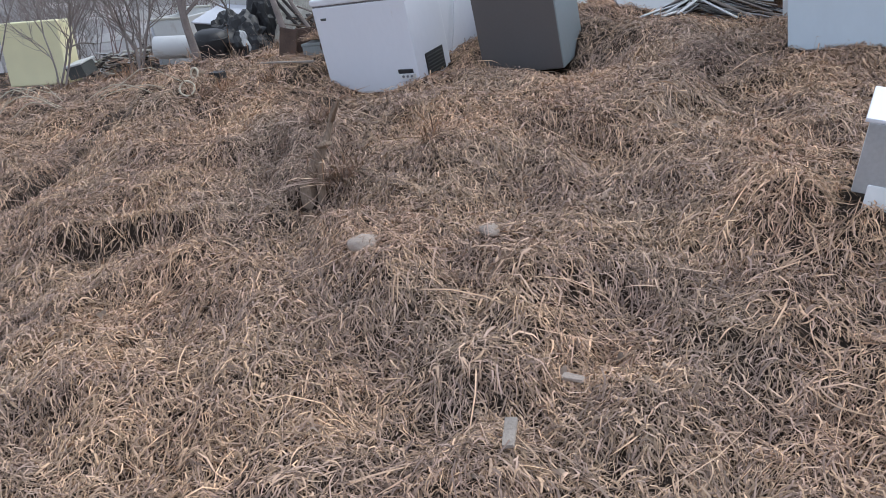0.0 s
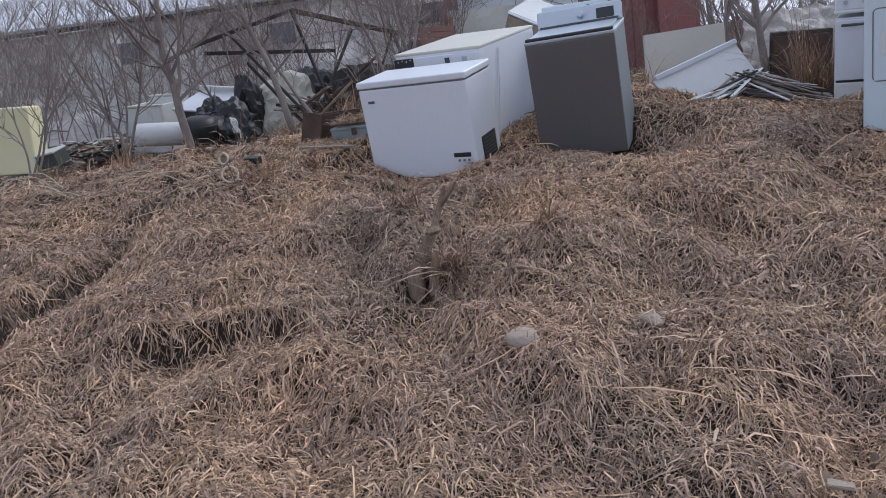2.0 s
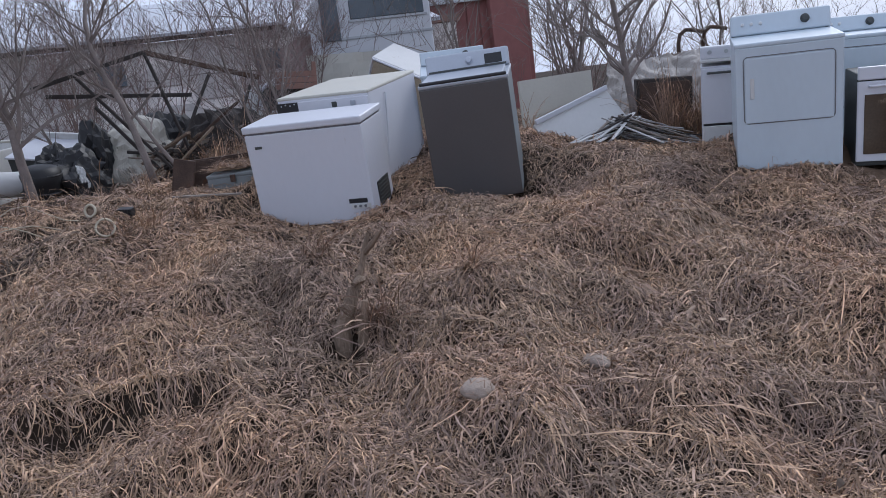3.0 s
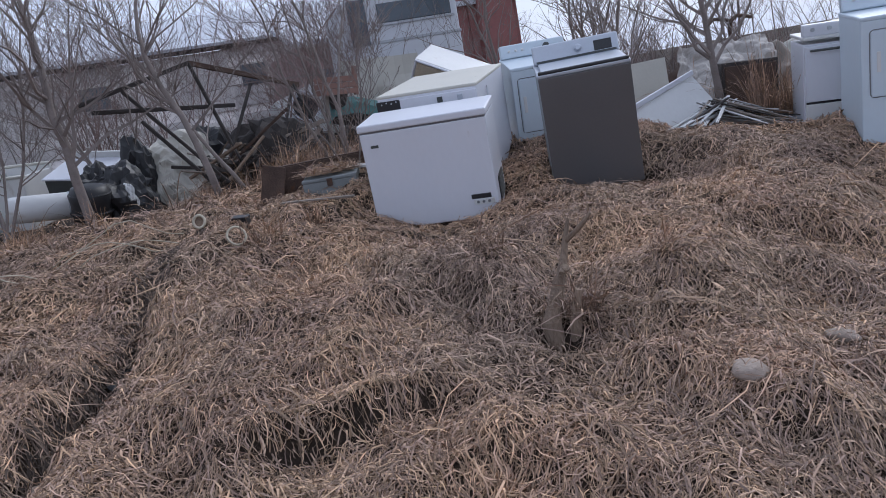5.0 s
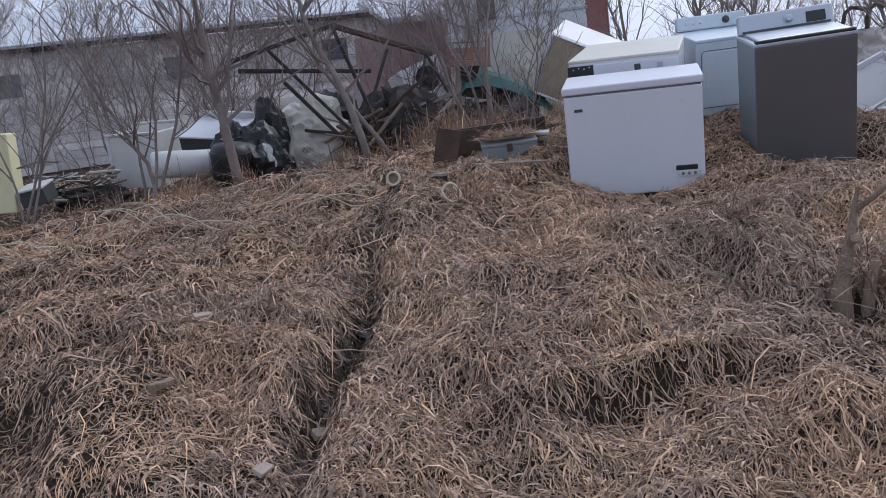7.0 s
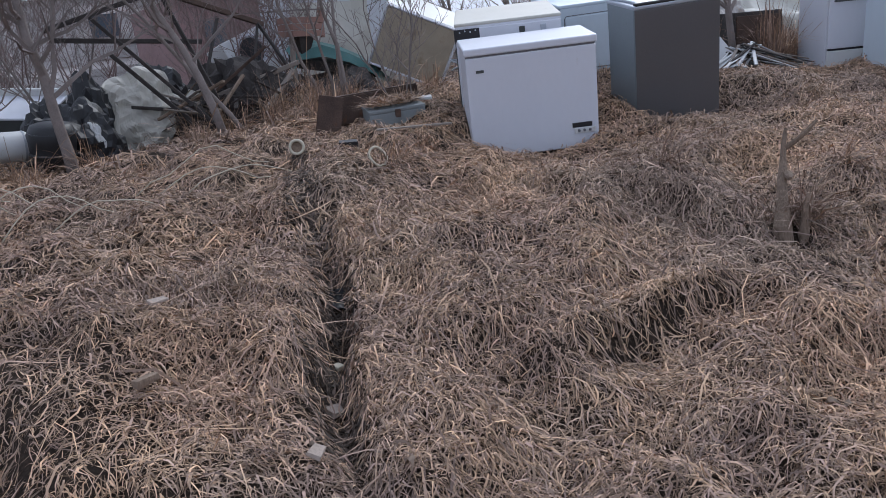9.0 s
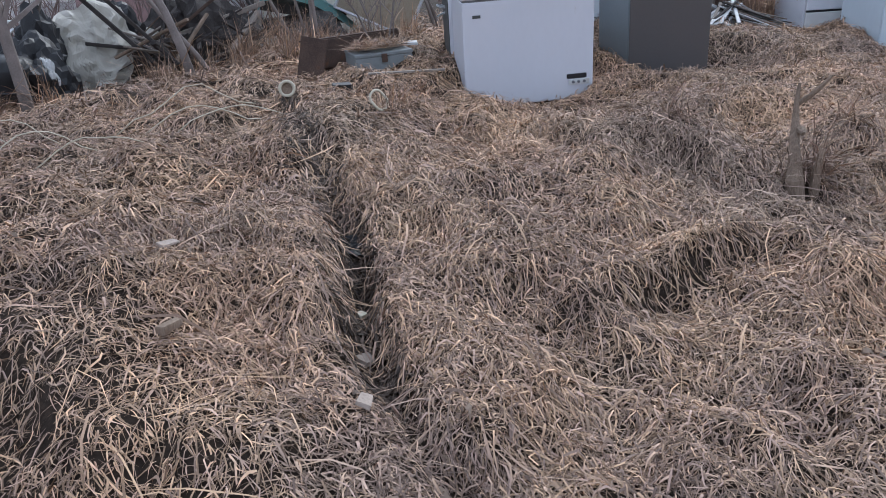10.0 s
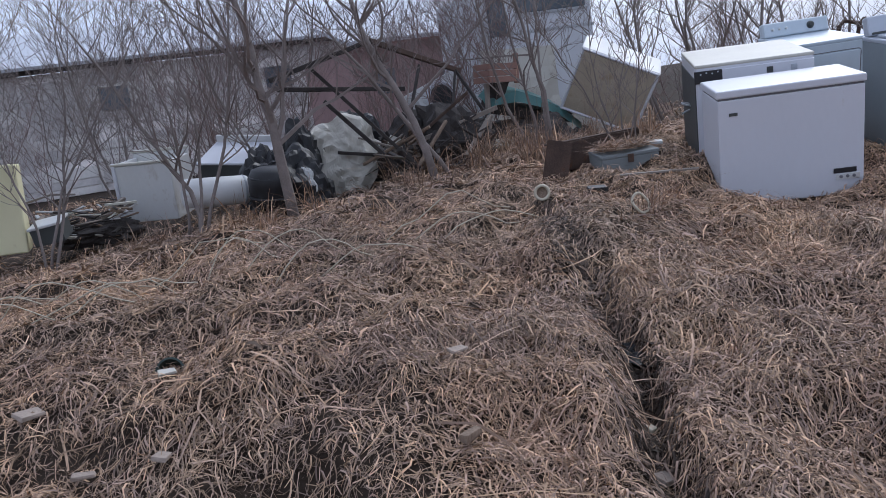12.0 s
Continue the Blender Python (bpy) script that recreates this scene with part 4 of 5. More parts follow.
def camper():
    """A white high-sided camper body behind the heap."""
    t = thing("camper_trailer", pose(1.85, 15.6, 0.6, 0, 0, -4), "white camper trailer body with a dark strip window", "camper trailer")
    part("body", block(1.95, 2.2, 2.75, bev=0.06, seg=3), WHITEWALL, t)
    w = part("window", block(1.3, 0.04, 0.32, x=0.2, y=-1.1, z=2.28, bev=0.015), WINDOW, t)
    part("frame", block(1.4, 0.03, 0.04, x=0.2, y=-1.11, z=2.23, bev=0.008), GALV, w)
    part("end_window", block(0.3, 0.06, 0.75, x=-0.8, y=-1.1, z=1.95, bev=0.015), WINDOW, t, "dark corner window")
    part("belt_trim", block(1.97, 0.03, 0.05, y=-1.1, z=1.95, bev=0.008), GALV, t)
    part("skirt", block(1.9, 0.04, 0.5, y=-1.09, z=0.1, bev=0.01), SHEET, t)
    part("roof_vent", block(0.4, 0.4, 0.12, x=-0.3, z=2.74, bev=0.03), WHITEWALL, t)
    for x in (-0.5, 0.5):
        part("wheel", lathe([(0.2, -0.08), (0.28, -0.07), (0.28, 0.07), (0.2, 0.08)], 20, pose(x, -1.06, 0.05, 90)), BLACK, t)


def red_barn():
    t = thing("red_garage", pose(8.7, 30.8, 0.3, 0, 0, -6) @ Matrix.Scale(1.74, 4), "weathered red garage with pale door and tall end wall", "garage")
    part("wall", block(2.7, 3.2, 2.35, bev=0.02), RED, t)
    for k in range(10):
        part("board", block(0.24, 0.04, 2.3, x=-1.22 + 0.27 * k, y=-1.61, z=0.03, bev=0.008, seg=1), RED, t)
    part("door", block(1.0, 0.08, 1.95, x=-0.75, y=-1.63, z=0.0, bev=0.015), BOARD_PALE, t, "pale boarded door")
    part("lintel", block(1.2, 0.1, 0.14, x=-0.75, y=-1.64, z=1.96, bev=0.01), BRICKISH, t)
    part("roof", block(2.9, 3.5, 0.1, z=0, bev=0.01, m=Matrix.Translation((0, 0, 2.45)) @ pose(0, 0, 0, 5)), ROOF, t)
    part("end_wall", block(0.72, 2.6, 3.05, x=0.8, y=-0.6, bev=0.02), RED, t, "taller red end wall")
    part("chimney_cap", block(0.82, 0.6, 0.14, x=0.8, y=-1.2, z=3.05, bev=0.02), BRICKISH, t)


def far_red_wall():
    t = thing("red_barn", pose(4.0, 27.5, 0.2), "long faded red barn with pale metal roof", "barn")
    part("wall", block(4.1, 5, 3.3, bev=0.02), RED_FADED, t)
    for k in range(15):
        part("board", block(0.25, 0.05, 3.2, x=-1.93 + 0.277 * k, y=-2.52, z=0.03, bev=0.008, seg=1), RED_FADED, t)
    for x in (-1.1, 1.0):
        part("window", block(0.6, 0.08, 0.7, x=x, y=-2.55, z=1.9, bev=0.02), WINDOW, t)
    part("roof", block(4.5, 3.4, 0.12, bev=0.01, m=Matrix.Translation((0, -1.4, 3.75)) @ pose(0, 0, 0, 15)), ROOF, t)


long_shed()
camper()
red_barn()
far_red_wall()


# ---- trees and brush ----
def tree(name, x, y, height, r0, lean, seed, label, stems=1, mat=None, twigs=1.0, z=None, category="tree"):
    rnd = random.Random(seed)
    t = thing(name, pose(x, y, (hz(x, y) if z is None else z) - 0.05), label, category)
    mat = mat or BARK
    crown = bmesh.new()

    def branch(bm, p, d, ln, r, n, sides, wig, lift):
        pts, rad = [p.copy()], [r]
        d = d.normalized()
        for i in range(n):
            d = (d + Vector((rnd.gauss(0, wig), rnd.gauss(0, wig), rnd.gauss(0, wig) + lift))).normalized()
            p = p + d * ln / n
            pts.append(p.copy())
            rad.append(max(0.002, r * (1 - 0.8 * (i + 1) / n)))
        tube(pts, rad, sides, bm)
        return pts, rad, d

    for s in range(stems):
        d = Vector((math.sin(radians(lean[0])), math.sin(radians(lean[1])), 1))
        if stems > 1:
            d += Vector((rnd.gauss(0, 0.22), rnd.gauss(0, 0.22), 0))
        h = height * (rnd.uniform(0.7, 1.05) if stems > 1 else 1)
        bm = bmesh.new()
        p0 = Vector((rnd.uniform(-0.12, 0.12), rnd.uniform(-0.12, 0.12), 0)) if stems > 1 else Vector()
        pts, rad, _ = branch(bm, p0, d, h, 0.85 * r0 * (rnd.uniform(0.6, 1) if stems > 1 else 1), 10, 7, 0.12, 0.05)
        part("trunk", bm, mat, t, smooth_faces=True)
        for i in range(int((22 if stems == 1 else 14) * twigs)):
            k = rnd.uniform(0.22, 0.97)
            q = k * 10
            j = min(9, int(q))
            p = pts[j].lerp(pts[j + 1], q - j)
            az = rnd.uniform(0, 2 * math.pi)
            bd = Vector((math.cos(az), math.sin(az), rnd.uniform(0.5, 1.5)))
            ln = h * (0.52 - 0.3 * k) * rnd.uniform(0.7, 1.2)
            bp, br, _ = branch(crown, p, bd, ln, max(0.0055, rad[j] * 0.58), 6, 4, 0.18, 0.07)
            for _k in range(int(5 * twigs) + (1 if category == "tree" else 0)):
                jj = rnd.randint(1, 6)
                az = rnd.uniform(0, 2 * math.pi)
                td = Vector((math.cos(az), math.sin(az), rnd.uniform(0.0, 1.2))) + bd * 0.6
                tp, tr, _ = branch(crown, bp[jj], td, ln * rnd.uniform(0.25, 0.55), max(0.0034, br[jj] * 0.6), 3, 3, 0.19, 0.06)
                for _m in range(2 if category == "tree" else 1):
                    az = rnd.uniform(0, 2 * math.pi)
                    branch(crown, tp[rnd.randint(1, 3)], td + Vector((math.cos(az), math.sin(az), rnd.uniform(-0.2, 0.8))), ln * rnd.uniform(0.14, 0.28), 0.0028, 2, 3, 0.2, 0.05)
    part("crown", crown, mat, t, "bare twiggy crown")
    return t


BARE = "bare leafless sapling with thin twigs"
tree("sapling", -3.57, 11.38, 3.9, 0.078, (7, 0), 11, "bare leafless tree with a pinkish grey trunk")
tree("sapling", -2.12, 10.76, 3.7, 0.056, (1, 2), 12, "bare tree leaning over the burnt heap")
tree("sapling", -1.75, 11.1, 3.3, 0.035, (-24, 5), 13, "bare tree leaning over the burnt heap")
tree("sapling", -4.6, 11.55, 3.6, 0.036, (4, 3), 14, "clump of bare saplings with several stems", stems=4, twigs=0.8)
tree("sapling", -0.54, 11.06, 3.7, 0.036, (0, 2), 15, "clump of bare saplings with several stems", stems=4, twigs=0.8)
tree("sapling", -0.9, 9.1, 1.8, 0.014, (0, 4), 16, "clump of thin bare shoots beside the freezer", stems=5, twigs=0.7)
tree("sapling", 2.78, 8.06, 2.7, 0.052, (6, 0), 17, "bare spreading tree beside the scrap panels", twigs=1.2)
tree("sapling", 3.6, 11.0, 3.2, 0.034, (0, 0), 18, BARE, stems=2)
tree("sapling", 1.6, 15.0, 4.2, 0.024, (0, 0), 19, BARE, stems=3)
tree("sapling", 5.6, 15.0, 4.5, 0.024, (5, 0), 20, BARE, stems=3)
for x, y, h, k in ((3.2, 13.4, 4.4, 61), (4.4, 12.6, 4.2, 62), (5.2, 14.6, 4.8, 63), (2.7, 16.5, 5.0, 64), (6.6, 16.0, 5.0, 65), (8.4, 14.2, 4.6, 66)):
    tree("sapling", x, y, h, 0.045, (2, 0), k, BARE, stems=2, twigs=0.9)
tree("sapling", -6.0, 12.2, 3.6, 0.024, (6, 2), 21, BARE, stems=3)
tree("sapling", -7.6, 12.4, 4.0, 0.024, (14, 2), 22, BARE, stems=3)
tree("sapling", -3.2, 13.2, 4.2, 0.024, (-3, 0), 23, BARE, stems=3)
tree("sapling", -0.6, 14.2, 4.0, 0.024, (3, 0), 24, BARE, stems=4, mat=BARK_RED)
tree("sapling", 0.3, 14.0, 3.0, 0.016, (0, 0), 25, "reddish bare brush with many stems", stems=6, mat=BARK_RED)
tree("sapling", -9.0, 13.0, 4.8, 0.024, (8, 0), 26, BARE, stems=3)
tree("sapling", -5.0, 15.5, 4.5, 0.024, (2, 0), 27, BARE, stems=4)
tree("sapling", -8.2, 17.0, 5.0, 0.024, (2, 0), 28, BARE, stems=4)
tree("sapling", -2.0, 17.5, 4.6, 0.024, (2, 0), 29, BARE, stems=4, mat=BARK_RED)
tree("sapling", 7.2, 12.0, 4.0, 0.024, (0, 0), 30, BARE, stems=3)
for k in range(34):
    rr = random.Random(100 + k)
    tree("brush", rr.uniform(-11, 3.5), rr.uniform(14, 24), rr.uniform(2.2, 4.2), 0.02, (0, 0), 200 + k, "bare brown brush thicket behind the scrap", stems=5, mat=rr.choice((BARK, BARK_RED)), twigs=0.62, category="brush")


for k in range(16):
    rr = random.Random(500 + k)
    tree("brush", rr.uniform(4.5, 15), rr.uniform(11, 24), rr.uniform(1.4, 3.0), 0.02, (0, 0), 520 + k, "bare brown brush thicket behind the scrap", stems=5, mat=rr.choice((BARK, BARK_RED)), twigs=0.62, category="brush")
for k in range(22):
    rr = random.Random(560 + k)
    tree("brush", -26 + 3.2 * k + rr.uniform(-1, 1), rr.uniform(40, 50), rr.uniform(3.5, 6), 0.05, (0, 0), 580 + k, "far bare hedgerow brush on the horizon", stems=4, mat=BARK, twigs=0.6, category="brush")


for k in range(9):
    rr = random.Random(640 + k)
    tree("brush", rr.uniform(0.5, 5.5), rr.uniform(17, 23), rr.uniform(2.4, 3.6), 0.02, (0, 0), 660 + k, "reddish bare brush before the red barn", stems=5, mat=BARK_RED, twigs=0.62, category="brush")


def scrap_mound(x, y, sx, sy, sz, seed, mat, label):
    """A lumpy heap of scrap under old sheeting."""
    bm = bmesh.new()
    bmesh.ops.create_icosphere(bm, subdivisions=4, radius=1)
    off = Vector((seed * 2.3, seed, 1))
    for v in bm.verts:
        d = v.co.copy()
        k = 1 + 0.35 * abs(noise.noise(d * 1.6 + off)) + 0.25 * noise.noise(d * 3.5 + off) + 0.07 * noise.noise(d * 9 + off)
        v.co = Vector((d.x * sx * k, d.y * sy * k, max(-0.1, d.z) * sz * k))
    ob = link("scrap_mound", bm, mat, smooth_faces=True)
    ob.matrix_world = pose(x, y, hz(x, y), 0, 0, seed * 30)
    tagged(ob, label, "scrap heap", "scrap heaps")


scrap_mound(5.6, 10.4, 0.8, 0.5, 0.55, 1, WOOD_GREY, "heap of weathered boards and branches")
scrap_mound(6.2, 12.6, 1.2, 0.8, 0.9, 2, RUST, "rusty machine scrap heap in dry brush")
scrap_mound(8.2, 11.5, 1.4, 0.8, 0.8, 3, SHEET, "scrap heap under pale sheeting")


# ---- small things in the grass ----
def stump():
    z = hz(-1.05, 5.02)
    t = thing("tree_stump", pose(-1.05, 4.98, z), "rotten grey stump with a leaning forked stem in grass", "stump")
    part("foot", tube([(0, 0, -0.32), (0.0, 0, 0.03), (0.05, 0.03, 0.13), (0.1, 0.06, 0.24)], [0.075, 0.052, 0.036, 0.024], 10), STUMPWOOD, t)
    part("stem", tube([(0.05, 0.03, 0.06), (0.13, 0.08, 0.24), (0.18, 0.11, 0.34), (0.22, 0.125, 0.44), (0.25, 0.135, 0.52)], [0.03, 0.026, 0.021, 0.018, 0.011], 9), STUMPWOOD, t)
    part("fork", tube([(0.21, 0.12, 0.41), (0.245, 0.06, 0.46), (0.27, 0.02, 0.5), (0.3, -0.02, 0.56)], [0.017, 0.015, 0.013, 0.008], 7), STUMPWOOD, t)
    part("stub", tube([(0.07, -0.05, -0.3), (0.11, -0.07, 0.08), (0.14, -0.08, 0.19)], [0.036, 0.028, 0.018], 8), STUMPWOOD, t)
    part("knot", tube([(0.1, 0.02, 0.27), (0.15, 0.06, 0.28), (0.19, 0.1, 0.27)], [0.012, 0.026, 0.012], 7), STUMPWOOD, t)


stump()
for ob in [o for o in bpy.data.objects if o.parent and o.parent.name == "tree_stump"]:
    for v in ob.data.vertices:
        v.co += Vector((noise.noise(v.co * 31), noise.noise(v.co * 31 + Vector((7, 3, 1))), 0)) * 0.011


def ring(x, y, r, yaw, tilt, z=0.03):
    pts = [(r * math.cos(a), 0.006 * math.sin(3 * a), r + r * math.sin(a)) for a in np.linspace(0, 2 * math.pi, 33)[:-1]]
    ob = link("hose_ring", tube(pts, 0.0085, 7, closed=True), HOSE, smooth_faces=True)
    ob.matrix_world = pose(x, y, hz(x, y) + z, tilt, 0, yaw)
    tagged(ob, "cream plastic hose ring standing in the grass", "hose ring", "hose rings")


ring(-2.36, 7.02, 0.066, 10, -25, 0.05)


def pipe_piece(x, y):
    t = thing("pipe_fitting", pose(x, y, hz(x, y) + 0.09, 78, 0, -30), "cream plastic pipe fitting with open end", "pipe fitting")
    o = [(0.05 * math.cos(a), 0.05 * math.sin(a), 0) for a in np.linspace(0, 2 * math.pi, 25)[:-1]]
    part("rim", tube(o, 0.011, 8, closed=True), HOSE, t, smooth_faces=True)
    part("bore", lathe([(0.036, -0.1), (0.042, -0.012)], 18), STUMPWOOD, t)


pipe_piece(-2.55, 7.92)


def wire_basket():
    t = thing("wire_basket", pose(-2.26, 7.68, hz(-2.26, 7.68) - 0.1, 6, 4, -25), "small black wire basket sunk in the grass", "wire basket")
    for k in range(7):
        part("upright_wire", tube([(-0.066 + 0.022 * k, -0.05, 0), (-0.066 + 0.022 * k, -0.05, 0.17)], 0.003, 4), BLACK, t)
        part("cross_wire", tube([(-0.07, -0.05, 0.02 + 0.024 * k), (0.07, -0.05, 0.02 + 0.024 * k)], 0.003, 4), BLACK, t)
    part("inner_box", block(0.13, 0.09, 0.165, y=0.01, bev=0.005), BLACK, t)


wire_basket()


def chip(name, x, y, lx, ly, lz, yaw, mat, label, tilt=8, lift=0.02):
    bm = block(lx, ly, lz, bev=min(lz, ly) * 0.25)
    for v in bm.verts:
        v.co += Vector((noise.noise(v.co * 20), noise.noise(v.co * 20 + Vector((5, 5, 5))), noise.noise(v.co * 17))) * 0.012
    ob = link(name, bm, mat)
    ob.matrix_world = pose(x, y, hz(x, y) + lift, tilt, 4, yaw)
    tagged(ob, label, name.replace("_", " "))


chip("wood_chip", -3.65, 5.4, 0.11, 0.075, 0.02, 10, STONE, "pale flat wood chip in the ditch", lift=0.03)
chip("wood_chip", -4.33, 5.71, 0.14, 0.04, 0.035, 35, STUMPWOOD, "short broken stick on straw", lift=0.05)
chip("wood_chip", 0.32, 2.94, 0.1, 0.035, 0.02, -30, STONE, "short pale grey broken stick on straw", lift=0.03)
chip("wood_board", 0.02, 2.58, 0.05, 0.15, 0.025, -8, WOOD_GREY, "weathered short board in the straw", lift=0.06)
chip("paper_scrap", -3.5, 5.68, 0.05, 0.04, 0.03, 20, HOSE, "small pale paper cup scrap in the ditch", lift=0.02)
chip("paper_scrap", -5.42, 5.5, 0.12, 0.09, 0.02, 40, STONE, "flat pale scrap in the grass", lift=0.05)
chip("white_strip", -1.6, 7.78, 0.6, 0.03, 0.014, -22, WOOD_GREY, "thin weathered trim strip lying on straw", tilt=2, lift=0.045)
chip("white_strip", -0.98, 8.66, 0.24, 0.07, 0.025, -28, ENAMEL_OLD, "broken white board piece by the metal box", tilt=6, lift=0.06)
chip("leaf_litter", -4.1, 6.25, 0.1, 0.05, 0.012, 20, STONE, "curled dry leaf on straw", lift=0.06)


chip("paper_scrap", -5.95, 7.07, 0.13, 0.08, 0.018, 35, STONE, "torn pale scrap lying on straw", tilt=14, lift=0.04)
chip("paper_scrap", -5.32, 7.14, 0.09, 0.05, 0.016, 5, SHEET, "small pale scrap below the plastic pot", tilt=10, lift=0.04)
chip("wood_chip", -5.44, 6.39, 0.07, 0.06, 0.018, 60, STONE, "pale flat wood chip on straw", lift=0.05)
chip("wood_chip", -5.75, 6.52, 0.1, 0.035, 0.02, -15, STONE, "short pale stick on straw", lift=0.05)
chip("wood_chip", -3.95, 4.95, 0.09, 0.05, 0.015, 50, STONE, "pale curled chip on straw", tilt=20, lift=0.05)


def plastic_pot(x, y):
    """A dark green pot sunk on its side, mouth to the downhill side."""
    t = thing("plastic_pot", pose(x, y, hz(x, y) + 0.02, 62, 0, -12), "dark green plastic pot sunk in the straw", "plant pot")
    part("wall", lathe([(0.045, -0.11), (0.068, 0.0), (0.074, 0.004), (0.074, 0.016), (0.064, 0.016), (0.058, -0.02), (0.04, -0.1)], 20), POT_GREEN, t)
    part("soil", lathe([(0.03, -0.08), (0.05, -0.05)], 14), SHADED_SOIL, t, "dark soil in the pot")


plastic_pot(-5.3, 7.22)


def plastic_scrap(x, y, seed):
    """A crumpled piece of black sheeting in the ditch."""
    bm = bmesh.new()
    n = 12
    g = [[bm.verts.new(((i / n - 0.5) * 0.2, (j / n - 0.5) * 0.3, 0)) for i in range(n + 1)] for j in range(n + 1)]
    for j in range(n):
        for i in range(n):
            bm.faces.new((g[j][i], g[j][i + 1], g[j + 1][i + 1], g[j + 1][i]))
    for v in bm.verts:
        p = v.co * 14 + Vector((seed, 0, 0))
        v.co += Vector((0.02 * noise.noise(p), 0.02 * noise.noise(p + Vector((3, 1, 0))), 0.05 * abs(noise.noise(p * 0.8)) + 0.6 * v.co.x * v.co.x * 4))
    bmesh.ops.solidify(bm, geom=bm.faces[:], thickness=0.002)
    ob = link("plastic_scrap", bm, BLACK)
    ob.matrix_world = pose(x, y, hz(x, y) + 0.035, 6, 0, 20)
    tagged(ob, "crumpled black plastic scrap in the ditch", "plastic scrap")


plastic_scrap(-3.26, 6.1, 4)


def cane(points, r, label):
    ob = link("dry_cane", tube(points, r, 5), HOSE, smooth_faces=True)
    tagged(ob, label, "dry cane", "dry canes")


for k in range(16):
    rr = random.Random(40 + k)
    x, y = rr.uniform(-6.0, -3.4), rr.uniform(7.6, 9.0)
    a = rr.uniform(2.4, 4.2) if k % 2 else rr.uniform(-0.6, 0.5)
    ln = rr.uniform(0.5, 1.1)
    pts = []
    for s in np.linspace(0, 1, 9):
        px, py = x + ln * s * math.cos(a), y + ln * s * math.sin(a) * 0.7
        pts.append((px, py, hz(px, py) + 0.04 + 0.16 * math.sin(math.pi * min(1, s * 1.05))))
    cane(pts, 0.004, "long arching pale dry grass cane")

def scrap_box():
    t = thing("scrap_box", pose(-5.95, 13.0, 0.82, 12, -6, -20), "small white topped box in the rubbish by the foam block", "box")
    part("body", block(0.34, 0.3, 0.2, bev=0.01), DARKGREY, t)
    part("lid", block(0.37, 0.33, 0.03, z=0.2, bev=0.01), ENAMEL_OLD, t)


scrap_box()
def pale_stone(x, y, sx, sy, sz, seed):
    bm = bmesh.new()
    bmesh.ops.create_icosphere(bm, subdivisions=3, radius=1)
    for v in bm.verts:
        k = 1 + 0.18 * noise.noise(v.co * 1.4 + Vector((seed, 0, 0))) + 0.05 * noise.noise(v.co * 5)
        v.co = Vector((v.co.x * sx * k, v.co.y * sy * k, v.co.z * sz * k))
    ob = link("stone", bm, STONE, smooth_faces=True)
    ob.matrix_world = pose(x, y, hz(x, y) + 0.016, 6, 4, 50 * seed)
    tagged(ob, "pale rounded stone half buried in dry grass", "stone", "pale stones")


pale_stone(-0.61, 4.02, 0.1, 0.075, 0.045, 1)
pale_stone(0.07, 4.16, 0.09, 0.06, 0.04, 2)
for x, y in ((-0.61, 4.02), (0.07, 4.16)):
    clump("grass_tuft", x, y, hz(x, y) + 0.03, 0.13, 0.09, 40, 0.09, (0.1, -0.1), int(700 + 50 * x), "dry grass blades lying over a stone", 0.08)
for k in range(16):
    rr = random.Random(460 + k)
    x, y = rr.uniform(2.85, 3.6), rr.uniform(7.62, 8.0)
    clump("grass_tuft", x, y, hz(x, y) - 0.01, 0.1, 0.08, 90, rr.uniform(0.25, 0.6), (rr.uniform(-0.2, 0.2), -0.1), 480 + k, "tall dry weeds round the dark cabinet", 0.82)
TUFT = "tuft of tall dry straw-coloured grass"
clump("grass_tuft", -1.26, 8.66, 1.07, 0.27, 0.21, 1100, 0.12, (0, 0), 61, "mat of dry straw lying on the metal box", 0.12)
for k in range(15):
    rr = random.Random(300 + k)
    x, y = rr.uniform(-1.6, 0.2), rr.uniform(9.3, 10.9)
    clump("grass_tuft", x, y, hz(x, y) - 0.01, 0.12, 0.12, 70, rr.uniform(0.22, 0.42), (rr.uniform(-0.3, 0.3), -0.15), 320 + k, TUFT, 0.72)
for k in range(14):
    rr = random.Random(340 + k)
    x, y = rr.uniform(-5.6, -1.8), rr.uniform(9.9, 11.6)
    clump("grass_tuft", x, y, hz(x, y) - 0.01, 0.12, 0.12, 60, rr.uniform(0.18, 0.32), (rr.uniform(-0.3, 0.3), -0.15), 360 + k, TUFT, 0.65)
for k in range(16):
    rr = random.Random(420 + k)
    x, y = rr.uniform(-2.2, 0.9), rr.uniform(11.0, 12.3)
    clump("grass_tuft", x, y, hz(x, y) - 0.01, 0.14, 0.14, 80, rr.uniform(0.3, 0.55), (rr.uniform(-0.3, 0.3), -0.15), 440 + k, TUFT, 0.75)
for k in range(9):
    rr = random.Random(380 + k)
    x, y = rr.uniform(1.5, 4.4), rr.uniform(8.2, 9.6)
    clump("grass_tuft", x, y, hz(x, y) - 0.01, 0.12, 0.12, 70, rr.uniform(0.25, 0.5), (rr.uniform(-0.3, 0.3), -0.1), 390 + k, TUFT, 0.75)
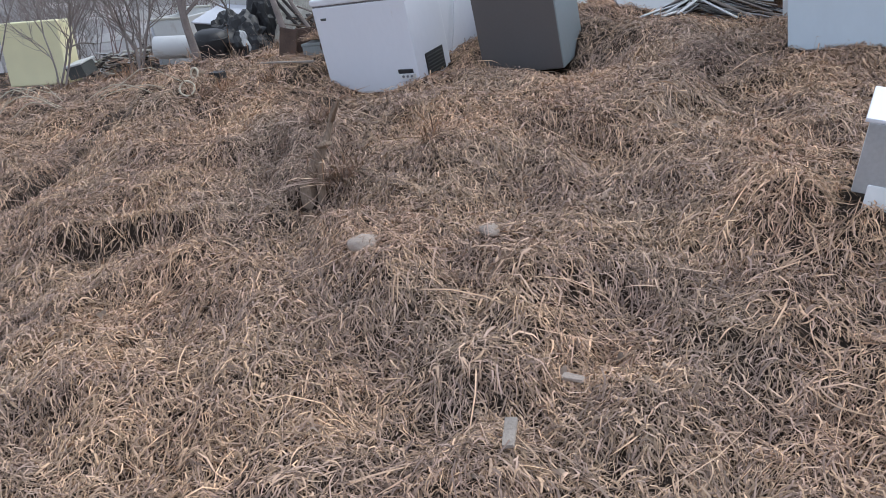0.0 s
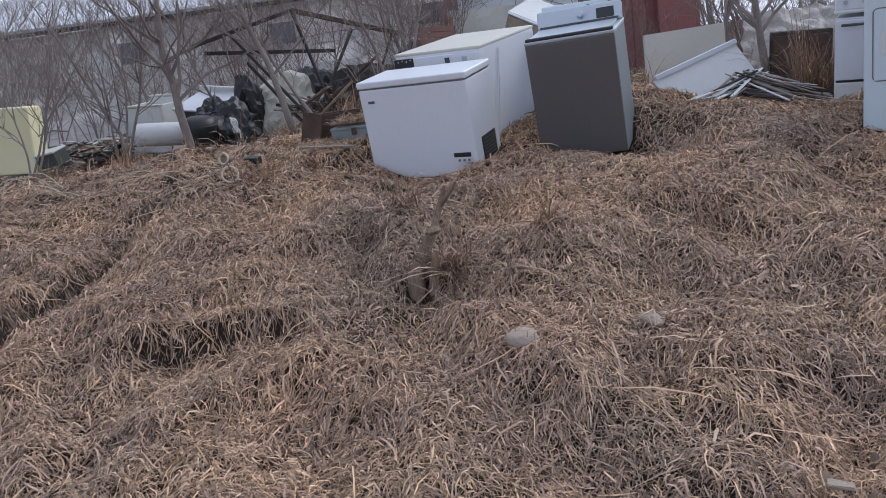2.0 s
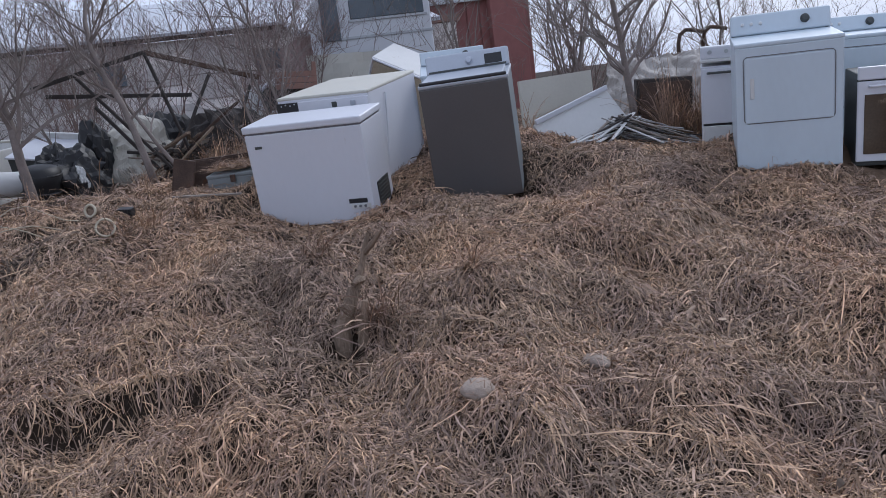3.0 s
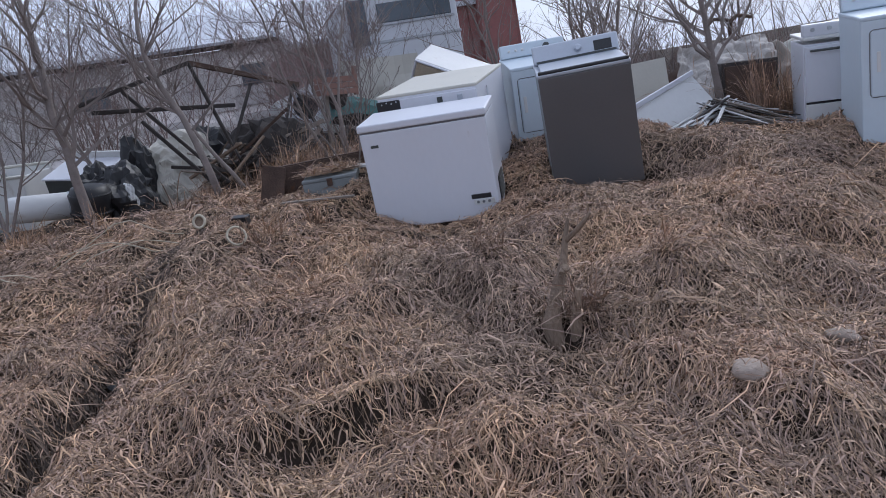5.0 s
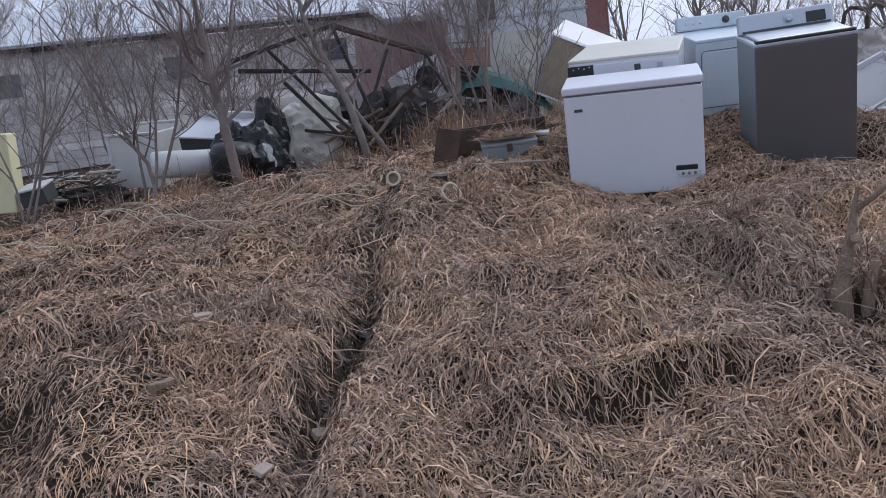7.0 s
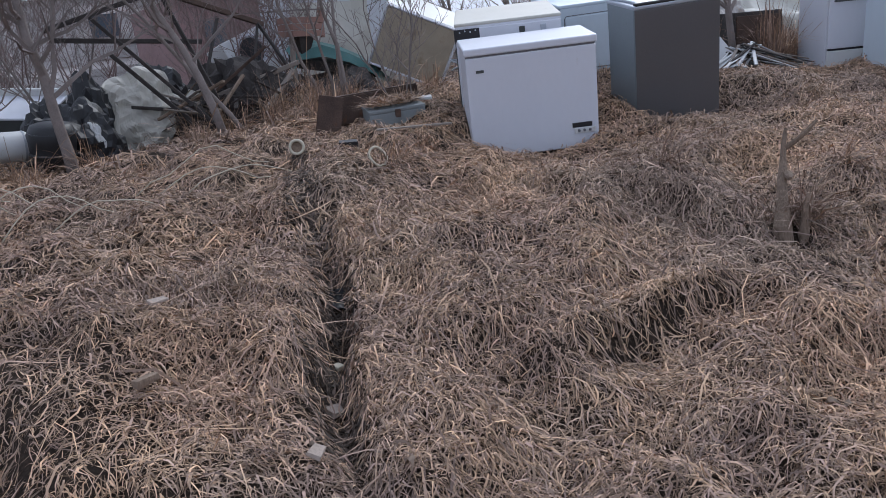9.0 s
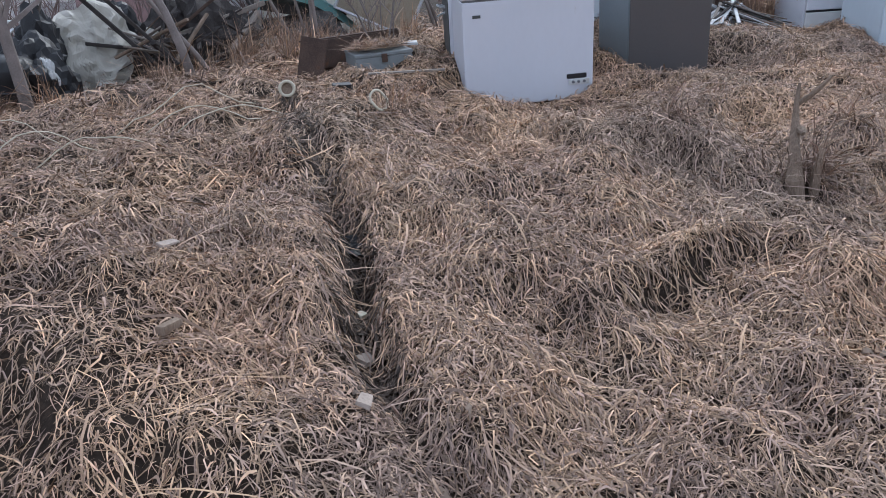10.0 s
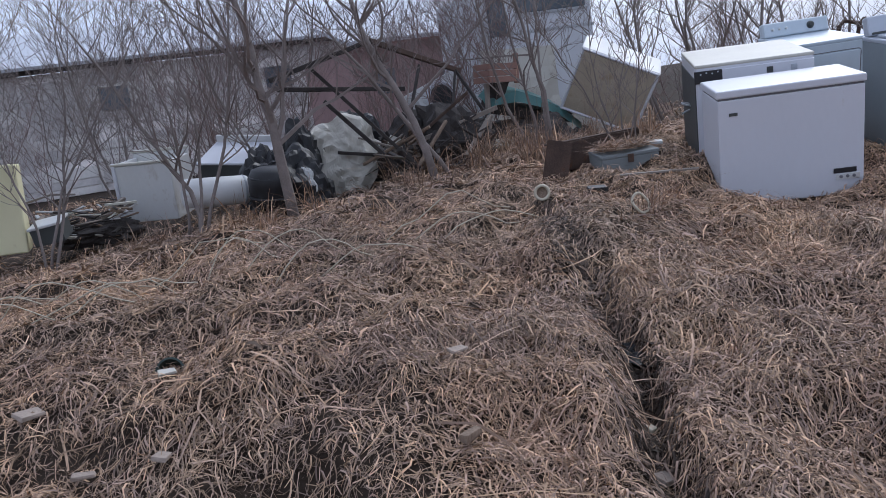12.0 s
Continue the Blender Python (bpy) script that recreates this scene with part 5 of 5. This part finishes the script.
for x, y, ln in ((-0.88, 4.95, 0.26), (-0.98, 5.06, 0.2), (-0.8, 5.02, 0.24), (-0.22, 5.1, 0.2), (-1.02, 5.76, 0.2), (-2.3, 7.1, 0.2), (-2.1, 7.25, 0.22), (-1.7, 7.5, 0.2)):
    clump("grass_tuft", x, y, hz(x, y) - 0.01, 0.1, 0.08, 80, ln, (0.0, -0.45), int(1000 + 100 * abs(x)), "drooping tuft of dry grass on a hummock", 0.5)

# ---- the grass itself ----
PARTS = []
def thin_patches(x, y, r):
    """The mat is thinner and lets the dark ground show down the western side and in noise patches."""
    thinning = 0.6 * smooth(-3.9, -5.2, x) * smooth(7.6, 6.4, y) + 0.35 * smooth(0.5, 0.75, vnoise(x, y, 0.55, 11))
    return r.rand(len(x)) > np.clip(thinning, 0, 0.75)


PARTS.append(grass(350000, -7.0, 3.2, 2.0, 6.6, 1, 0.083, 0.0054, 0.015, keep=thin_patches))
PARTS.append(grass(155000, -7.5, 4.4, 6.2, 9.6, 2, 0.094, 0.0058, 0.017, keep=thin_patches))
PARTS.append(grass(9000, -7.0, 3.2, 2.0, 9.4, 6, 0.27, 0.0055, 0.03))
PARTS.append(grass(34000, -12, 7, 9.3, 14, 3, 0.24, 0.009, 0.04, keep=lambda x, y, r: r.rand(len(x)) < np.clip(1.4 - (y - 9) / 5, 0, 1)))
PARTS.append(grass(14000, -20, 12, 13, 26, 4, 0.35, 0.014, 0.08))
PARTS.append(grass(18000, -7.5, 3.2, 0.2, 2.2, 5, 0.2, 0.009, 0.03))


def around(x, y, r):
    """The rest of the hillside, outside the dense middle."""
    return (x < -7.0) | (x > 3.2) | (y < 0.3) | (y > 9.4)


PARTS.append(grass(30000, -15, 11, -7, 14, 8, 0.24, 0.013, 0.03, keep=around))
b, md, tp, wd = (np.concatenate([p[i] for p in PARTS]) for i in range(4))
tagged(new("dead_grass", blades_mesh("dead_grass", b, md, tp, wd, STRAW)), "matted flattened dead straw-coloured grass", "grass", kind="stuff")

# ---- loose leaves and litter ----
LEAF = material("dry_leaf", (0.27, 0.2, 0.15), 0.8, vary=0.25, size=8, fine=60, bump=0, island=0.5, spec=0.25)
LITTER = material("brown_litter", (0.1, 0.072, 0.055), 0.7, vary=0.4, size=8, fine=60, bump=0, island=0.6, spec=0.3)
b, md, tp, wd = grass(120, -6.5, 3.0, 2.2, 9.0, 21, 0.06, 0.022, 0.012)
md[:, 2] += 0.015
tagged(new("dry_leaves", blades_mesh("dry_leaves", b, md, tp, wd, LEAF)), "curled dry leaves scattered over the straw", "leaves", kind="stuff")
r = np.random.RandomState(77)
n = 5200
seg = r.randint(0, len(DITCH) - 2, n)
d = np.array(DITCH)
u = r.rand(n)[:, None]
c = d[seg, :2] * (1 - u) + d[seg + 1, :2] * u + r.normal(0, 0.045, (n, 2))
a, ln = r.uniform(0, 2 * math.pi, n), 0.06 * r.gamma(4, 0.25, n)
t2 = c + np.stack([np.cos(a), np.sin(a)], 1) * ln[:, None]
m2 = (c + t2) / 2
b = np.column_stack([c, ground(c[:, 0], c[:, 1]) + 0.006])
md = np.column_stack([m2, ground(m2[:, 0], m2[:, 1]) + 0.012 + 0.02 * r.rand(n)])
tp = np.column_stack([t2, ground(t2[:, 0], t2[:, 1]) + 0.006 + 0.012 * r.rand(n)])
tagged(new("ditch_litter", blades_mesh("ditch_litter", b, md, tp, 0.008 * r.gamma(5, 0.2, n), LITTER)), "dark brown plant litter in the ditch bottom", "litter", kind="stuff")
